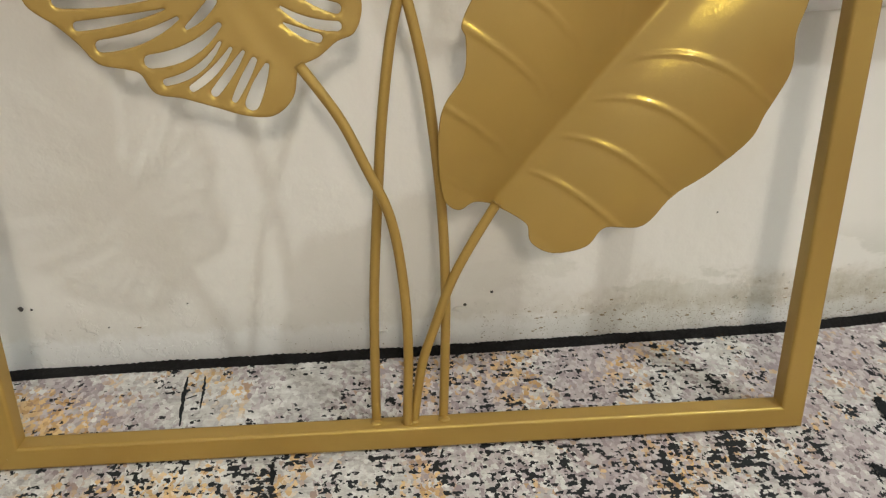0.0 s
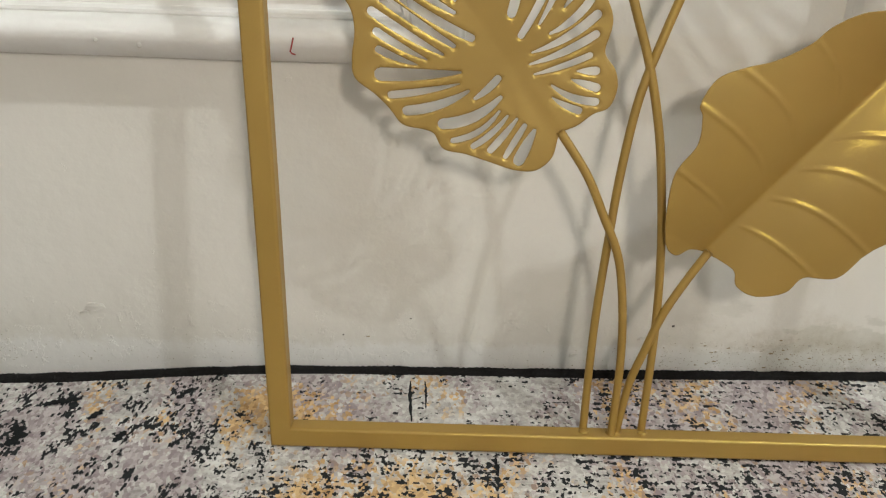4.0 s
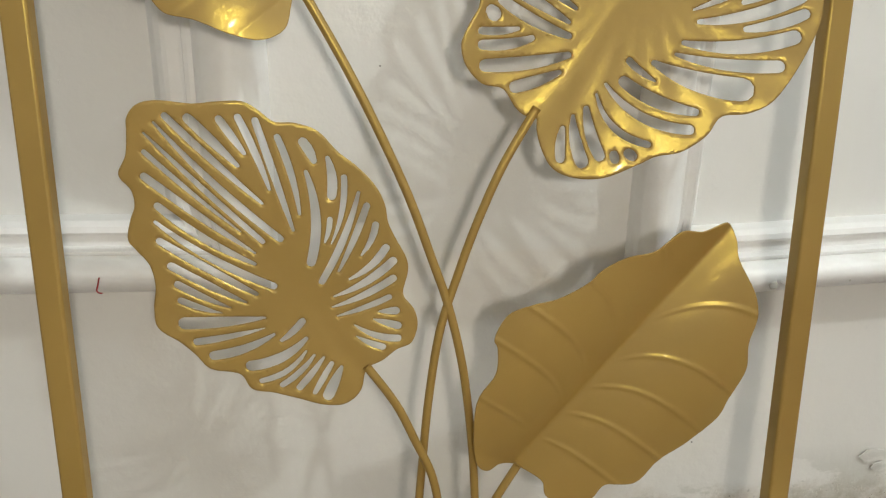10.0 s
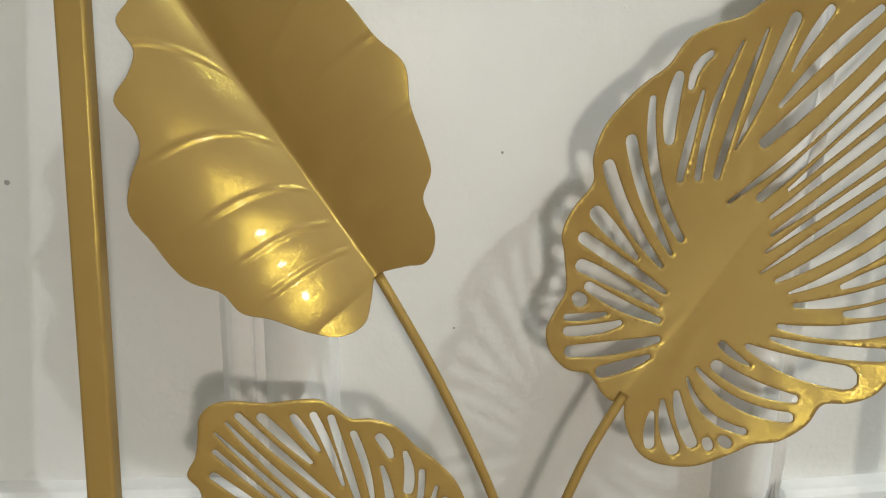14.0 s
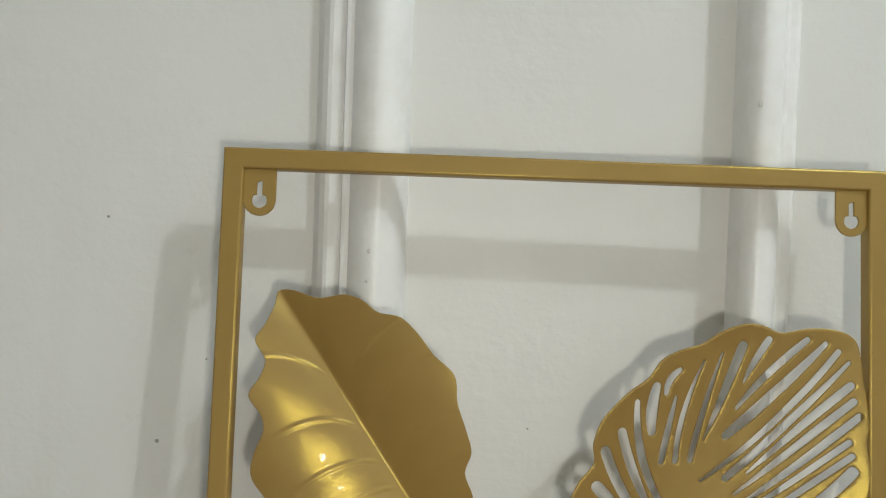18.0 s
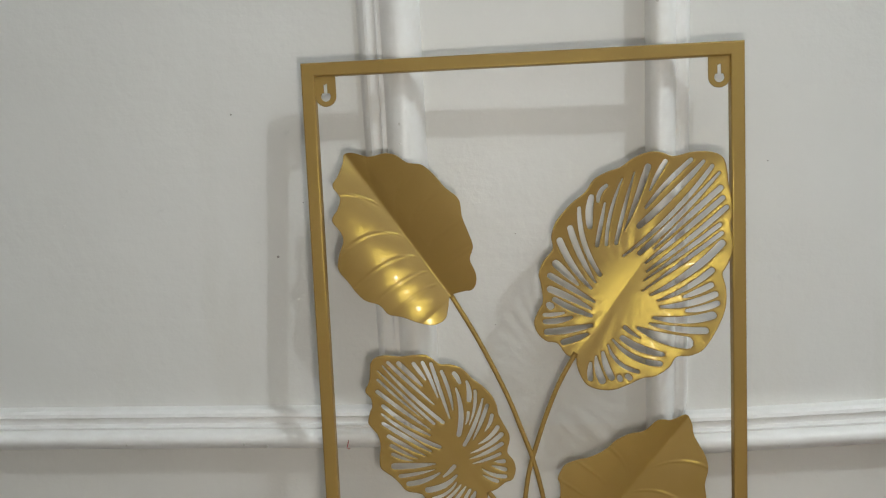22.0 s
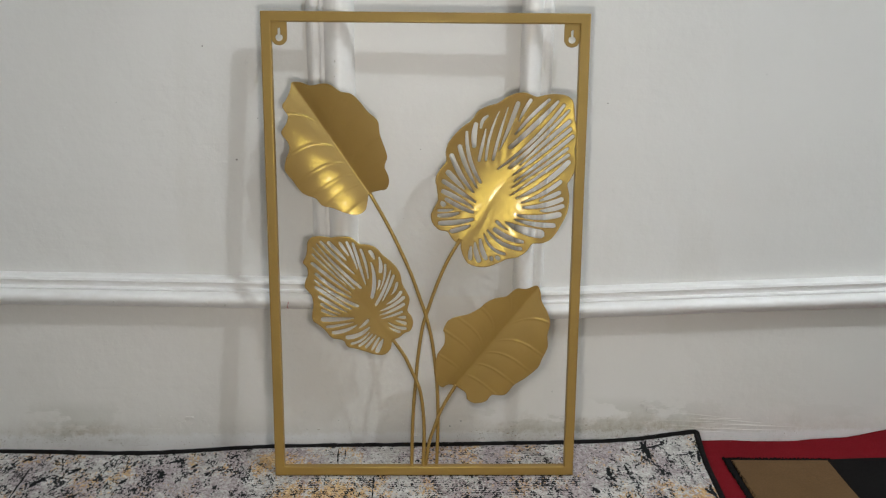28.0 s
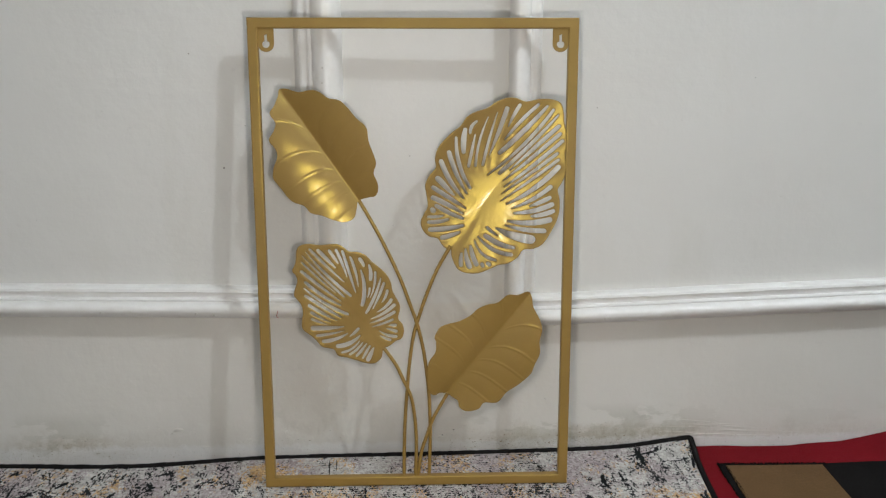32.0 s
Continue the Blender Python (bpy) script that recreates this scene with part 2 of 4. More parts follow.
    # The cross strokes are thin by the back edge and thicken further in.
    inner = n.ramp(n.math("MULTIPLY", split.outputs[1], -1.0), (0.07, 0.0), (0.15, 1.0))
    layers[0] = n.math("ADD", layers[0], n.math("SUBTRACT", n.math("MULTIPLY", inner, 0.085), 0.040))
    # Dots of the print stand in rows.
    rows = n.math("SINE", n.math("ADD", n.math("MULTIPLY", split.outputs[1], 980.0), n.math("MULTIPLY", n.noise(6, 2), 9.0)))
    layers[0] = n.math("ADD", layers[0], n.math("MULTIPLY", rows, 0.045))
    layers[1] = n.math("ADD", layers[1], 0.022)
    left = n.ramp(n.math("ADD", x, 0.62), (0.27, 1.0), (0.40, 0.0))
    right = n.ramp(n.math("SUBTRACT", x, 0.10), (0.10, 0.0), (0.20, 0.8))
    strokes = n.mix(n.math("MAXIMUM", left, right), layers[0], layers[1])
    black = n.ramp(n.math("ADD", strokes, spread), (0.586, 0.0), (0.594, 1.0))
    tone = n.mix(black, tone, (0.018, 0.020, 0.022))
    pile = n.noise(1100, 2)
    return n.finish(tone, 0.92, 0.0, [(pile, 0.5, 0.0012), (n.noise(160, 4), 0.45, 0.002)], specular=0.15)


def carpet(name, color, dark=0.7):
    n = Nodes(name)
    tone = n.mix(n.noise(18, 6, 0.7), color, tuple(c * dark for c in color))
    tone = n.mix(n.ramp(n.noise(420, 2), (0.4, 0.5), (0.65, 0.0)), tone, tuple(c * 0.55 for c in color))
    return n.finish(tone, 0.95, 0.0, [(n.noise(700, 2), 0.6, 0.002), (n.noise(60, 4), 0.3, 0.003)], specular=0.1)


GOLD, WALL, TRIM, RUG = gold_paint(), wall_paint(), trim_paint(), rug_pile()
CEILING = plain_paint("ceiling_paint", (0.85, 0.85, 0.83))
ROOM = plain_paint("room_paint", (0.82, 0.81, 0.78))
FLOOR = plain_paint("floor_cement", (0.30, 0.28, 0.26))
BINDING = carpet("black_binding", (0.016, 0.015, 0.015))
RED, TAN, BLACK = carpet("red_carpet", (0.215, 0.009, 0.015)), carpet("tan_carpet", (0.175, 0.103, 0.047)), carpet("black_carpet", (0.009, 0.008, 0.008))
INK = carpet("black_print", (0.020, 0.022, 0.024))
RED_INK = plain_paint("red_ink", (0.35, 0.03, 0.03))
CRUST = plain_paint("white_plaster", (0.76, 0.75, 0.72), 0.9)
DIRT = plain_paint("brown_dirt", (0.30, 0.235, 0.15), 0.95)
FILLER = plain_paint("bare_plaster", (0.62, 0.60, 0.56))
SOOT = plain_paint("dark_speck", (0.06, 0.055, 0.05))

# ---- mesh tools ----


def mesh_object(name, verts, faces, material, smooth=()):
    """An object from plain lists; smooth: True, or the set of smooth faces."""
    me = bpy.data.meshes.new(name)
    me.from_pydata(verts, [], faces)
    me.materials.append(material)
    me.polygons.foreach_set("use_smooth", [smooth is True or (smooth and n in smooth) for n in range(len(faces))] if smooth else [False] * len(faces))
    me.update()
    return new(name, me)


def part(name, ob, parent, label=""):
    """Hangs a mesh object under its thing."""
    ob.name = name
    ob.parent = parent
    return tagged(ob, label)


def box_lists(x0, x1, y0, y1, z0, z1, bevel=0.0):
    bm = bmesh.new()
    bmesh.ops.create_cube(bm, size=1.0)
    for v in bm.verts:
        v.co = ((x0 + x1) / 2 + v.co.x * (x1 - x0), (y0 + y1) / 2 + v.co.y * (y1 - y0), (z0 + z1) / 2 + v.co.z * (z1 - z0))
    if bevel:
        bmesh.ops.bevel(bm, geom=bm.edges[:], offset=bevel, segments=2, profile=0.6, affect="EDGES")
    return bm


def from_bm(name, bm, material, smooth=False):
    me = bpy.data.meshes.new(name)
    bm.to_mesh(me)
    bm.free()
    me.materials.append(material)
    for p in me.polygons:
        p.use_smooth = smooth
    return new(name, me)


def box(name, x0, x1, y0, y1, z0, z1, material, bevel=0.0):
    return from_bm(name, box_lists(x0, x1, y0, y1, z0, z1, bevel), material)


def spline(points, per=6, closed=True):
    """Catmull-Rom through the points."""
    n, out = len(points), []
    for i in range(n if closed else n - 1):
        p = [np.array(points[j % n if closed else min(max(j, 0), n - 1)], float) for j in (i - 1, i, i + 1, i + 2)]
        for t in np.arange(per) / per:
            out.append(0.5 * (2 * p[1] + (p[2] - p[0]) * t + (2 * p[0] - 5 * p[1] + 4 * p[2] - p[3]) * t * t + (3 * p[1] - p[0] - 3 * p[2] + p[3]) * t ** 3))
    if not closed:
        out.append(np.array(points[-1], float))
    return np.array(out)


def inside(points, polygon):
    """Which of the points lie in the polygon."""
    x, y = points[:, 0], points[:, 1]
    hit = np.zeros(len(points), bool)
    for (x0, y0), (x1, y1) in zip(polygon, np.roll(polygon, -1, 0)):
        if y0 != y1:
            hit ^= ((y0 > y) != (y1 > y)) & (x < (x1 - x0) * (y - y0) / (y1 - y0) + x0)
    return hit


def sheet_lists(outline, holes, step, depth, thick, edge=0.0004, soft=False):
    """A curved sheet in the x-z plane: outline and holes in metres, depth(x, z) towards the viewer (-y)."""
    rings = [outline, *holes]
    verts, edges = [], []
    for ring in rings:
        first = len(verts)
        verts += [tuple(p) for p in ring]
        edges += [(first + i, first + (i + 1) % len(ring)) for i in range(len(ring))]
    low, high = outline.min(0), outline.max(0)
    grid = np.array([(x + (step / 2 if r % 2 else 0), z) for r, z in enumerate(np.arange(low[1], high[1], step * 0.87)) for x in np.arange(low[0], high[0], step)])
    keep = inside(grid, outline)
    for hole in holes:
        keep &= ~inside(grid, hole)
    grid = grid[keep]
    rim = np.array(verts)
    keep = np.array([np.min(((rim - p) ** 2).sum(1)) > (0.45 * step) ** 2 for p in grid], bool)
    verts += [tuple(p) for p in grid[keep]]
    pts, _, tris, *_ = delaunay_2d_cdt([Vector(v) for v in verts], edges, [], 0, 1e-7)
    pts = np.array([tuple(p) for p in pts])
    tris = np.array([t for t in tris if len(t) == 3])
    middle = pts[tris].mean(1)
    keep = inside(middle, outline)
    for hole in holes:
        keep &= ~inside(middle, hole)
    tris = tris[keep]
    a, b, c = (pts[tris[:, i]] for i in range(3))
    flip = (b[:, 0] - a[:, 0]) * (c[:, 1] - a[:, 1]) - (b[:, 1] - a[:, 1]) * (c[:, 0] - a[:, 0]) < 0
    tris[flip] = tris[flip][:, ::-1]
    w = depth(pts[:, 0], pts[:, 1])
    n = len(pts)
    out = [(x, -d, z) for (x, z), d in zip(pts, w)] + [(x, -d + thick, z) for (x, z), d in zip(pts, w)]
    faces = [tuple(t) for t in tris.tolist()] + [(a + n, c + n, b + n) for a, b, c in tris.tolist()]
    smooth = set(range(len(faces)))
    seen = {}
    for t in tris.tolist():
        for e in ((t[0], t[1]), (t[1], t[2]), (t[2], t[0])):
            seen[tuple(sorted(e))] = None if tuple(sorted(e)) in seen else e
    rims = [e for e in seen.values() if e is not None]
    # Each rim gets a narrow rounded edge, then a straight side.
    outward = {}
    for a, b in rims:
        d = pts[b] - pts[a]
        d = np.array([d[1], -d[0]]) / max(np.linalg.norm(d), 1e-9)
        for v in (a, b):
            outward[v] = outward.get(v, 0) + d
    first = len(out)
    row = {}
    for v, d in outward.items():
        d = d / max(np.linalg.norm(d), 1e-6) * edge
        row[v] = len(out)
        x, y, z = out[v]
        out += [(x, y, z), (x + d[0], y + edge, z + d[1]), (x + d[0], y + edge, z + d[1]), (x + d[0], y + thick, z + d[1])]
        x, y, z = out[v + n]
        out[v + n] = (x + d[0], y, z + d[1])
    for a, b in rims:
        i, j = row[a], row[b]
        smooth.add(len(faces))
        faces.append((b, a, i + 1, j + 1) if soft else (j, i, i + 1, j + 1))
        faces.append((j + 2, i + 2, i + 3, j + 3))
    return out, faces, smooth


def tube_lists(points, radius, sides=12):
    """A round rod along the points."""
    pts = [Vector(p) for p in points]
    verts, faces = [], []
    side = Vector((0, 1, 0))
    for i, p in enumerate(pts):
        along = (pts[min(i + 1, len(pts) - 1)] - pts[max(i - 1, 0)]).normalized()
        across = along.cross(side).normalized()
        up = across.cross(along).normalized()
        r = radius[i] if isinstance(radius, list) else radius
        verts += [tuple(p + r * (math.cos(a) * across + math.sin(a) * up)) for a in (2 * math.pi * k / sides for k in range(sides))]
    for i in range(len(pts) - 1):
        faces += [(i * sides + k, i * sides + (k + 1) % sides, (i + 1) * sides + (k + 1) % sides, (i + 1) * sides + k) for k in range(sides)]
    faces += [tuple(range(sides)), tuple(range((len(pts) - 1) * sides, len(pts) * sides))[::-1]]
    return verts, faces


# ---- the room ----
wall = tagged(box("wall_north", -2.6, 3.0, 0.0, 0.18, -0.02, 3.1, WALL), "off-white painted plaster wall, stained and flaking along its foot", "wall", kind="structure")
tagged(box("wall_west", -2.78, -2.6, -4.2, 0.18, -0.02, 3.1, ROOM), "plain off-white painted wall", "wall", kind="structure")
tagged(box("wall_east", 3.0, 3.18, -4.2, 0.18, -0.02, 3.1, ROOM), "plain off-white painted wall", "wall", kind="structure")
tagged(box("wall_south", -2.78, 3.18, -4.38, -4.2, -0.02, 3.1, ROOM), "plain off-white painted wall", "wall", kind="structure")
tagged(box("floor", -2.78, 3.18, -4.38, 0.18, -0.14, -0.02, FLOOR), "grey cement floor under the rugs", "floor", kind="structure")
tagged(box("ceiling", -2.78, 3.18, -4.38, 0.18, 3.1, 3.22, CEILING), "plain white ceiling", "ceiling", kind="structure")

# Profile of the wall moulding: distance up from its lower edge, and depth off the wall.
PROFILE = [(0.0000, 0.0000), (0.0015, 0.0080), (0.0050, 0.0160), (0.0090, 0.0230), (0.0130, 0.0290), (0.0180, 0.0335), (0.0230, 0.0355), (0.0280, 0.0345), (0.0315, 0.0310),
           (0.0335, 0.0250), (0.0345, 0.0215), (0.0360, 0.0228), (0.0380, 0.0228), (0.0395, 0.0200), (0.0400, 0.0165), (0.0480, 0.0155), (0.0485, 0.0190), (0.0510, 0.0210),
           (0.0550, 0.0195), (0.0578, 0.0145), (0.0580, 0.0000)]
# The same moulding where it turns up the wall: a wider, softer roll and a broad flat fillet.
POST = [(0.0000, 0.0000), (0.0010, 0.0080), (0.0030, 0.0160), (0.0060, 0.0230), (0.0100, 0.0300), (0.0150, 0.0360), (0.0200, 0.0385), (0.0260, 0.0375), (0.0320, 0.0340),
        (0.0370, 0.0290), (0.0405, 0.0240), (0.0415, 0.0215), (0.0445, 0.0215), (0.0470, 0.0210), (0.0480, 0.0165), (0.0500, 0.0160), (0.0530, 0.0160), (0.0570, 0.0160),
        (0.0600, 0.0150), (0.0640, 0.0110), (0.0690, 0.0000)]
# The other upright rises steeply from the wall.
STEEP = [(0.0000, 0.0000), (0.0005, 0.0100), (0.0015, 0.0230), (0.0040, 0.0320), (0.0090, 0.0370),
         (0.0140, 0.0385), *POST[6:]]


def moulding(name, far_x, low_far, low_near, corner_x, top, wide, wave, upright, label):
    """The rail runs from far_x to corner_x and turns up there; its outer, rounded edge lies on the corner's inner side."""
    sign = 1 if corner_x > far_x else -1
    rng = random.Random(wave)
    stations = []
    count = 60
    for i in range(count):
        f = i / (count - 1)
        stations.append(("rail", far_x + (corner_x - far_x) * f, low_far + (low_near - low_far) * f))
    for i in range(1, 40):
        stations.append(("post", corner_x, low_near + (top - low_near) * i / 39))
    verts, faces = [], []
    m = len(PROFILE)
    for kind, a, b in stations:
        jitter = 0.0008 * (rng.random() - 0.5)
        for up, out in PROFILE if kind == "rail" else upright:
            # The mitre: rail points end on the diagonal, post points start from it.
            if kind == "rail":
                x, z = min(a * sign, corner_x * sign - up * wide) * sign, b + up
            else:
                x, z = corner_x - sign * up * wide, max(b, low_near + up)
            verts.append((x, -out * (1 + jitter * 20), z + jitter))
    for i in range(len(stations) - 1):
        for k in range(m - 1):
            q = (i * m + k, i * m + k + 1, (i + 1) * m + k + 1, (i + 1) * m + k)
            faces.append(q if sign > 0 else q[::-1])
    # The roll is smooth, the fillets keep their edges.
    rounded = {n for n in range(len(faces)) if 2 <= n % (m - 1) <= 8}
    ob = mesh_object(name, verts, faces, TRIM, rounded)
    return tagged(ob, label, "moulding", kind="structure")


moulding("trim_1", -2.6, 0.314, 0.263, -0.112, 3.1, 1.10, 3, POST, "white painted plaster moulding turning up the wall, chipped")
moulding("trim_2", 3.0, 0.344, 0.243, 0.153, 3.1, 0.757, 5, STEEP, "white painted plaster moulding turning up the wall, chipped")

# ---- rugs ----


def slab(name, outline, low, high, material, wave=0.0, seed=1):
    """A rug or a piece of one: outline in x and y, with slightly uneven top."""
    outline = np.array(outline, float)
    def depth(x, y):
        return np.array([high + wave * noise.noise((a * 5.0, b * 5.0, seed)) for a, b in zip(x, y)])
    verts, faces, smooth = sheet_lists(outline, [], 0.03, depth, high - low + 0.02, 0.0)
    return mesh_object(name, [(x, z, -y if y < -low - 1e-6 else low) for x, y, z in verts], faces, material, smooth)


back_edge = [(-0.789, -0.036), (-0.70, -0.036), (-0.49, -0.044), (-0.27, -0.025), (0.0, -0.022), (0.22, -0.018), (0.40, -0.013), (0.499, -0.0075)]
right_edge = [(0.492, -0.065), (0.478, -0.225), (0.462, -0.42), (0.43, -0.80), (0.40, -1.3), (0.37, -1.75)]
left_edge = [(-0.80, -1.75), (-0.78, -1.2), (-0.755, -0.6), (-0.765, -0.20), (-0.775, -0.12)]


def curl(x, y):
    """The rug's corner by the wall stands up a little."""
    return 0.0145 * math.exp(-((x - 0.505) / 0.10) ** 2 - ((y + 0.004) / 0.055) ** 2) + 0.010 * math.exp(-((x + 0.80) / 0.03) ** 2 - ((y + 0.03) / 0.04) ** 2)


rug = tagged(new("abstract_rug"), "worn grey, ochre and black abstract rug with black edging", "rug")
back = spline(back_edge, 8, False)
right = spline([back_edge[-1], *right_edge], 6, False)
left = spline([*left_edge, back_edge[0]], 6, False)
pile = slab("rug_face", [*back, *right[1:], *left[:-1]], -0.02, 0.0105, RUG, 0.0012)
for v in pile.data.vertices:
    if v.co.z > -0.015:
        v.co.z += curl(v.co.x, v.co.y)
part("rug_face", pile, rug)
for run in (back, right, left, np.array([right_edge[-1], (-0.2, -1.76), left_edge[0]])):
    fine = spline(run, max(2, int(900 / len(run))), False)
    bumps = [(x, y, 0.0092 + curl(x, y) + 0.0011 * noise.noise((x * 60, y * 60, 2.0))) for x, y in fine]
    steps = np.r_[0, np.cumsum(np.linalg.norm(np.diff(fine, axis=0), axis=1))]
    part("binding", mesh_object("binding", *tube_lists(bumps, [0.0050 + 0.0010 * abs(math.sin(d * 750)) for d in steps], 8), BINDING, True), rug, "black woven edge binding")

red = tagged(new("red_rug"), "dark red carpet with a tan and black panel", "rug")
wavy = spline([(0.36, -0.008), (0.50, -0.007), (0.60, -0.011), (0.70, -0.010), (0.80, -0.006), (0.90, -0.004), (1.05, -0.008), (1.25, -0.004), (1.6, -0.006)], 6, False)


def rise(x, y):
    """The red rug's back edge rides up the wall beyond its panel."""
    f = min(max((x - 0.735) / 0.20, 0.0), 1.0)
    return (0.030 * f * f * (3 - 2 * f) + 0.004 * math.sin((x - 0.36) * 22) * f + 0.0035 * max(0.0, math.sin((x - 0.5) * 34)) * min(max((x - 0.52) / 0.1, 0.0), 1.0)) * math.exp(-(y / 0.085) ** 2) + 0.004 * math.exp(-(y / 0.03) ** 2)


for name, outline, low, high, material in (
        ("border", [*wavy, (1.6, -1.7), (0.36, -1.7)], -0.02, 0.004, RED),
        ("outline", [(0.529, -0.067), (0.62, -0.0685), (0.72, -0.073), (1.5, -0.067), (1.5, -1.6), (0.50, -1.6), (0.515, -0.60), (0.5245, -0.24), (0.526, -0.16)], 0.0005, 0.0058, BLACK),
        ("panel", [(0.541, -0.0755), (0.62, -0.0765), (0.711, -0.0795), (0.708, -0.16), (0.706, -0.26), (0.69, -0.60), (0.525, -0.60), (0.5335, -0.25), (0.536, -0.16)], 0.001, 0.0076, TAN)):
    piece = slab(name, outline, low, high, material, 0.003, 4)
    for v in piece.data.vertices:
        if v.co.z > low + 0.001:
            v.co.z += rise(v.co.x, v.co.y)
    part(name, piece, red)
# Stray tufts along the borders of the panel.
rng = random.Random(12)
verts, faces = [], []
for k in range(520):
    f = rng.random()
    side = k % 3
    x, y = ((0.529 + 0.19 * f, -0.067 - 0.005 * f) if side == 0 else (0.529 - 0.006 * f, -0.067 - 0.25 * f) if side == 1 else (0.541 - 0.008 * f, -0.0755 - 0.25 * f))
    x, y, r = x + rng.gauss(0, 0.0012), y + rng.gauss(0, 0.0012), rng.uniform(0.0008, 0.0022)
    first = len(verts)
    verts += [(x + r * math.cos(a), y + r * math.sin(a), 0.0045) for a in (0.3, 1.5, 2.6, 3.9, 5.2)] + [(x, y, 0.0092 if side == 2 else 0.0072)]
    faces += [(first + i, first + (i + 1) % 5, first + 5) for i in range(5)]
tagged(part("fringe", mesh_object("fringe", verts, faces, BLACK), red, "stray black tufts along the panel"), "stray black tufts along the panel", kind="stuff")

# Bold black strokes of the rug's print, a little proud of the pile.


def stroke(points, wide, seed):
    rng = random.Random(seed)
    run = spline(points, 10, False)
    step = np.gradient(run, axis=0)
    step /= np.linalg.norm(step, axis=1)[:, None] + 1e-9
    sides = np.stack([-step[:, 1], step[:, 0]], -1)
    a, b = [], []
    for i, p in enumerate(run):
        f = i / (len(run) - 1)
        w = wide * (0.35 + 0.65 * math.sin(math.pi * min(max(f, 0.04), 0.96)))
        a.append(p + sides[i] * w * rng.uniform(0.4, 1.3))
        b.append(p - sides[i] * w * rng.uniform(0.4, 1.3))
    n = len(run)
    verts = [(x, y, 0.0113 + curl(x, y)) for x, y in a + b]
    faces = [(i + 1, i, i + n, i + n + 1) for i in range(n - 1)]
    return part("stroke", mesh_object("stroke", verts, faces, INK), rug)


for n, (points, wide) in enumerate([
        ([(-0.1526, -0.037), (-0.1515, -0.060), (-0.1486, -0.090)], 0.0014), ([(-0.1406, -0.037), (-0.139, -0.055), (-0.1385, -0.073)], 0.0012), ([(-0.1495, -0.062), (-0.142, -0.058)], 0.0008),
        ([(-0.0856, -0.129), (-0.0846, -0.149)], 0.0016), ([(-0.0852, -0.166), (-0.0844, -0.1995)], 0.0014),
        ([(-0.449, -0.105), (-0.440, -0.115), (-0.443, -0.128)], 0.006), ([(-0.440, -0.078), (-0.427, -0.073), (-0.412, -0.069)], 0.004), ([(-0.668, -0.088), (-0.666, -0.13), (-0.662, -0.184)], 0.0022),
        ([(-0.680, -0.055), (-0.690, -0.072)], 0.005), ([(-0.389, -0.083), (-0.397, -0.095)], 0.004), ([(-0.363, -0.108), (-0.367, -0.121)], 0.004), ([(-0.328, -0.052), (-0.337, -0.067)], 0.0035),
        ([(-0.535, -0.045), (-0.545, -0.056)], 0.003), ([(-0.494, -0.127), (-0.503, -0.144)], 0.0045), ([(-0.630, -0.122), (-0.645, -0.150)], 0.005), ([(-0.583, -0.092), (-0.598, -0.112)], 0.0045),
        ([(0.3715, -0.048), (0.40, -0.044), (0.432, -0.036)], 0.0035), ([(0.3917, -0.025), (0.395, -0.05), (0.397, -0.080)], 0.0055), ([(0.4025, -0.021), (0.393, -0.045), (0.387, -0.062)], 0.003),
        ([(0.276, -0.165), (0.280, -0.172), (0.284, -0.182)], 0.0055), ([(0.316, -0.104), (0.313, -0.125), (0.3195, -0.150)], 0.005), ([(0.3456, -0.096), (0.346, -0.112), (0.349, -0.130)], 0.003),
        ([(0.4855, -0.056), (0.482, -0.075), (0.4785, -0.092)], 0.003), ([(0.474, -0.159), (0.470, -0.18), (0.4734, -0.206)], 0.004), ([(0.398, -0.2145), (0.3976, -0.2435)], 0.002),
        ([(0.462, -0.170), (0.468, -0.188)], 0.004), ([(0.325, -0.137), (0.305, -0.143)], 0.002)]):
    stroke(points, wide, n)

# ---- the wall art, leaning on the mouldings ----
LEAN, TALL, WIDE, BAR = 5.21, 0.752, 0.50, 0.0155
art = tagged(new("metal_wall_art"), "gold painted metal frame with four leaves, leaning against the wall", "wall art")
art.matrix_world = pose(0, -0.1263, 0.012, -LEAN, 0, -0.77)


def bar(name, a, b, inward):
    """A square tube with softened long edges, mitred at both ends; a and b: its outer corners, inward: towards the frame's middle."""
    a, b, inward = Vector(a), Vector(b), Vector(inward)
    along = (b - a).normalized()
    c, deep = 0.0020, 0.0140
    section = []
    for u, y, start in ((c, c, 180), (BAR - c, c, 270), (BAR - c, deep - c, 0), (c, deep - c, 90)):
        section += [(u + c * math.cos(radians(start + k)), y + c * math.sin(radians(start + k))) for k in (0, 30, 60, 90)]
    n = len(section)
    verts = []
    count = 14
    for i in range(count + 1):
        f = i / count
        for u, y in section:
            p = (a + along * u).lerp(b - along * u, f) + inward * u
            bend = 0.00025 * noise.noise((p.x * 9, p.z * 9, 3.0))
            verts.append((p.x + inward.x * bend, y, p.z + inward.z * bend))
    faces = [(i * n + k, i * n + (k + 1) % n, (i + 1) * n + (k + 1) % n, (i + 1) * n + k) for i in range(count) for k in range(n)]
    me = bpy.data.meshes.new(name)
    me.from_pydata(verts, [], faces)
    me.materials.append(GOLD)
    bm = bmesh.new()
    bm.from_mesh(me)
    bmesh.ops.recalc_face_normals(bm, faces=bm.faces)
    bm.to_mesh(me)
    bm.free()
    for k, p in enumerate(me.polygons):
        p.use_smooth = k % 4 != 3
    return part(name, new(name, me), art)


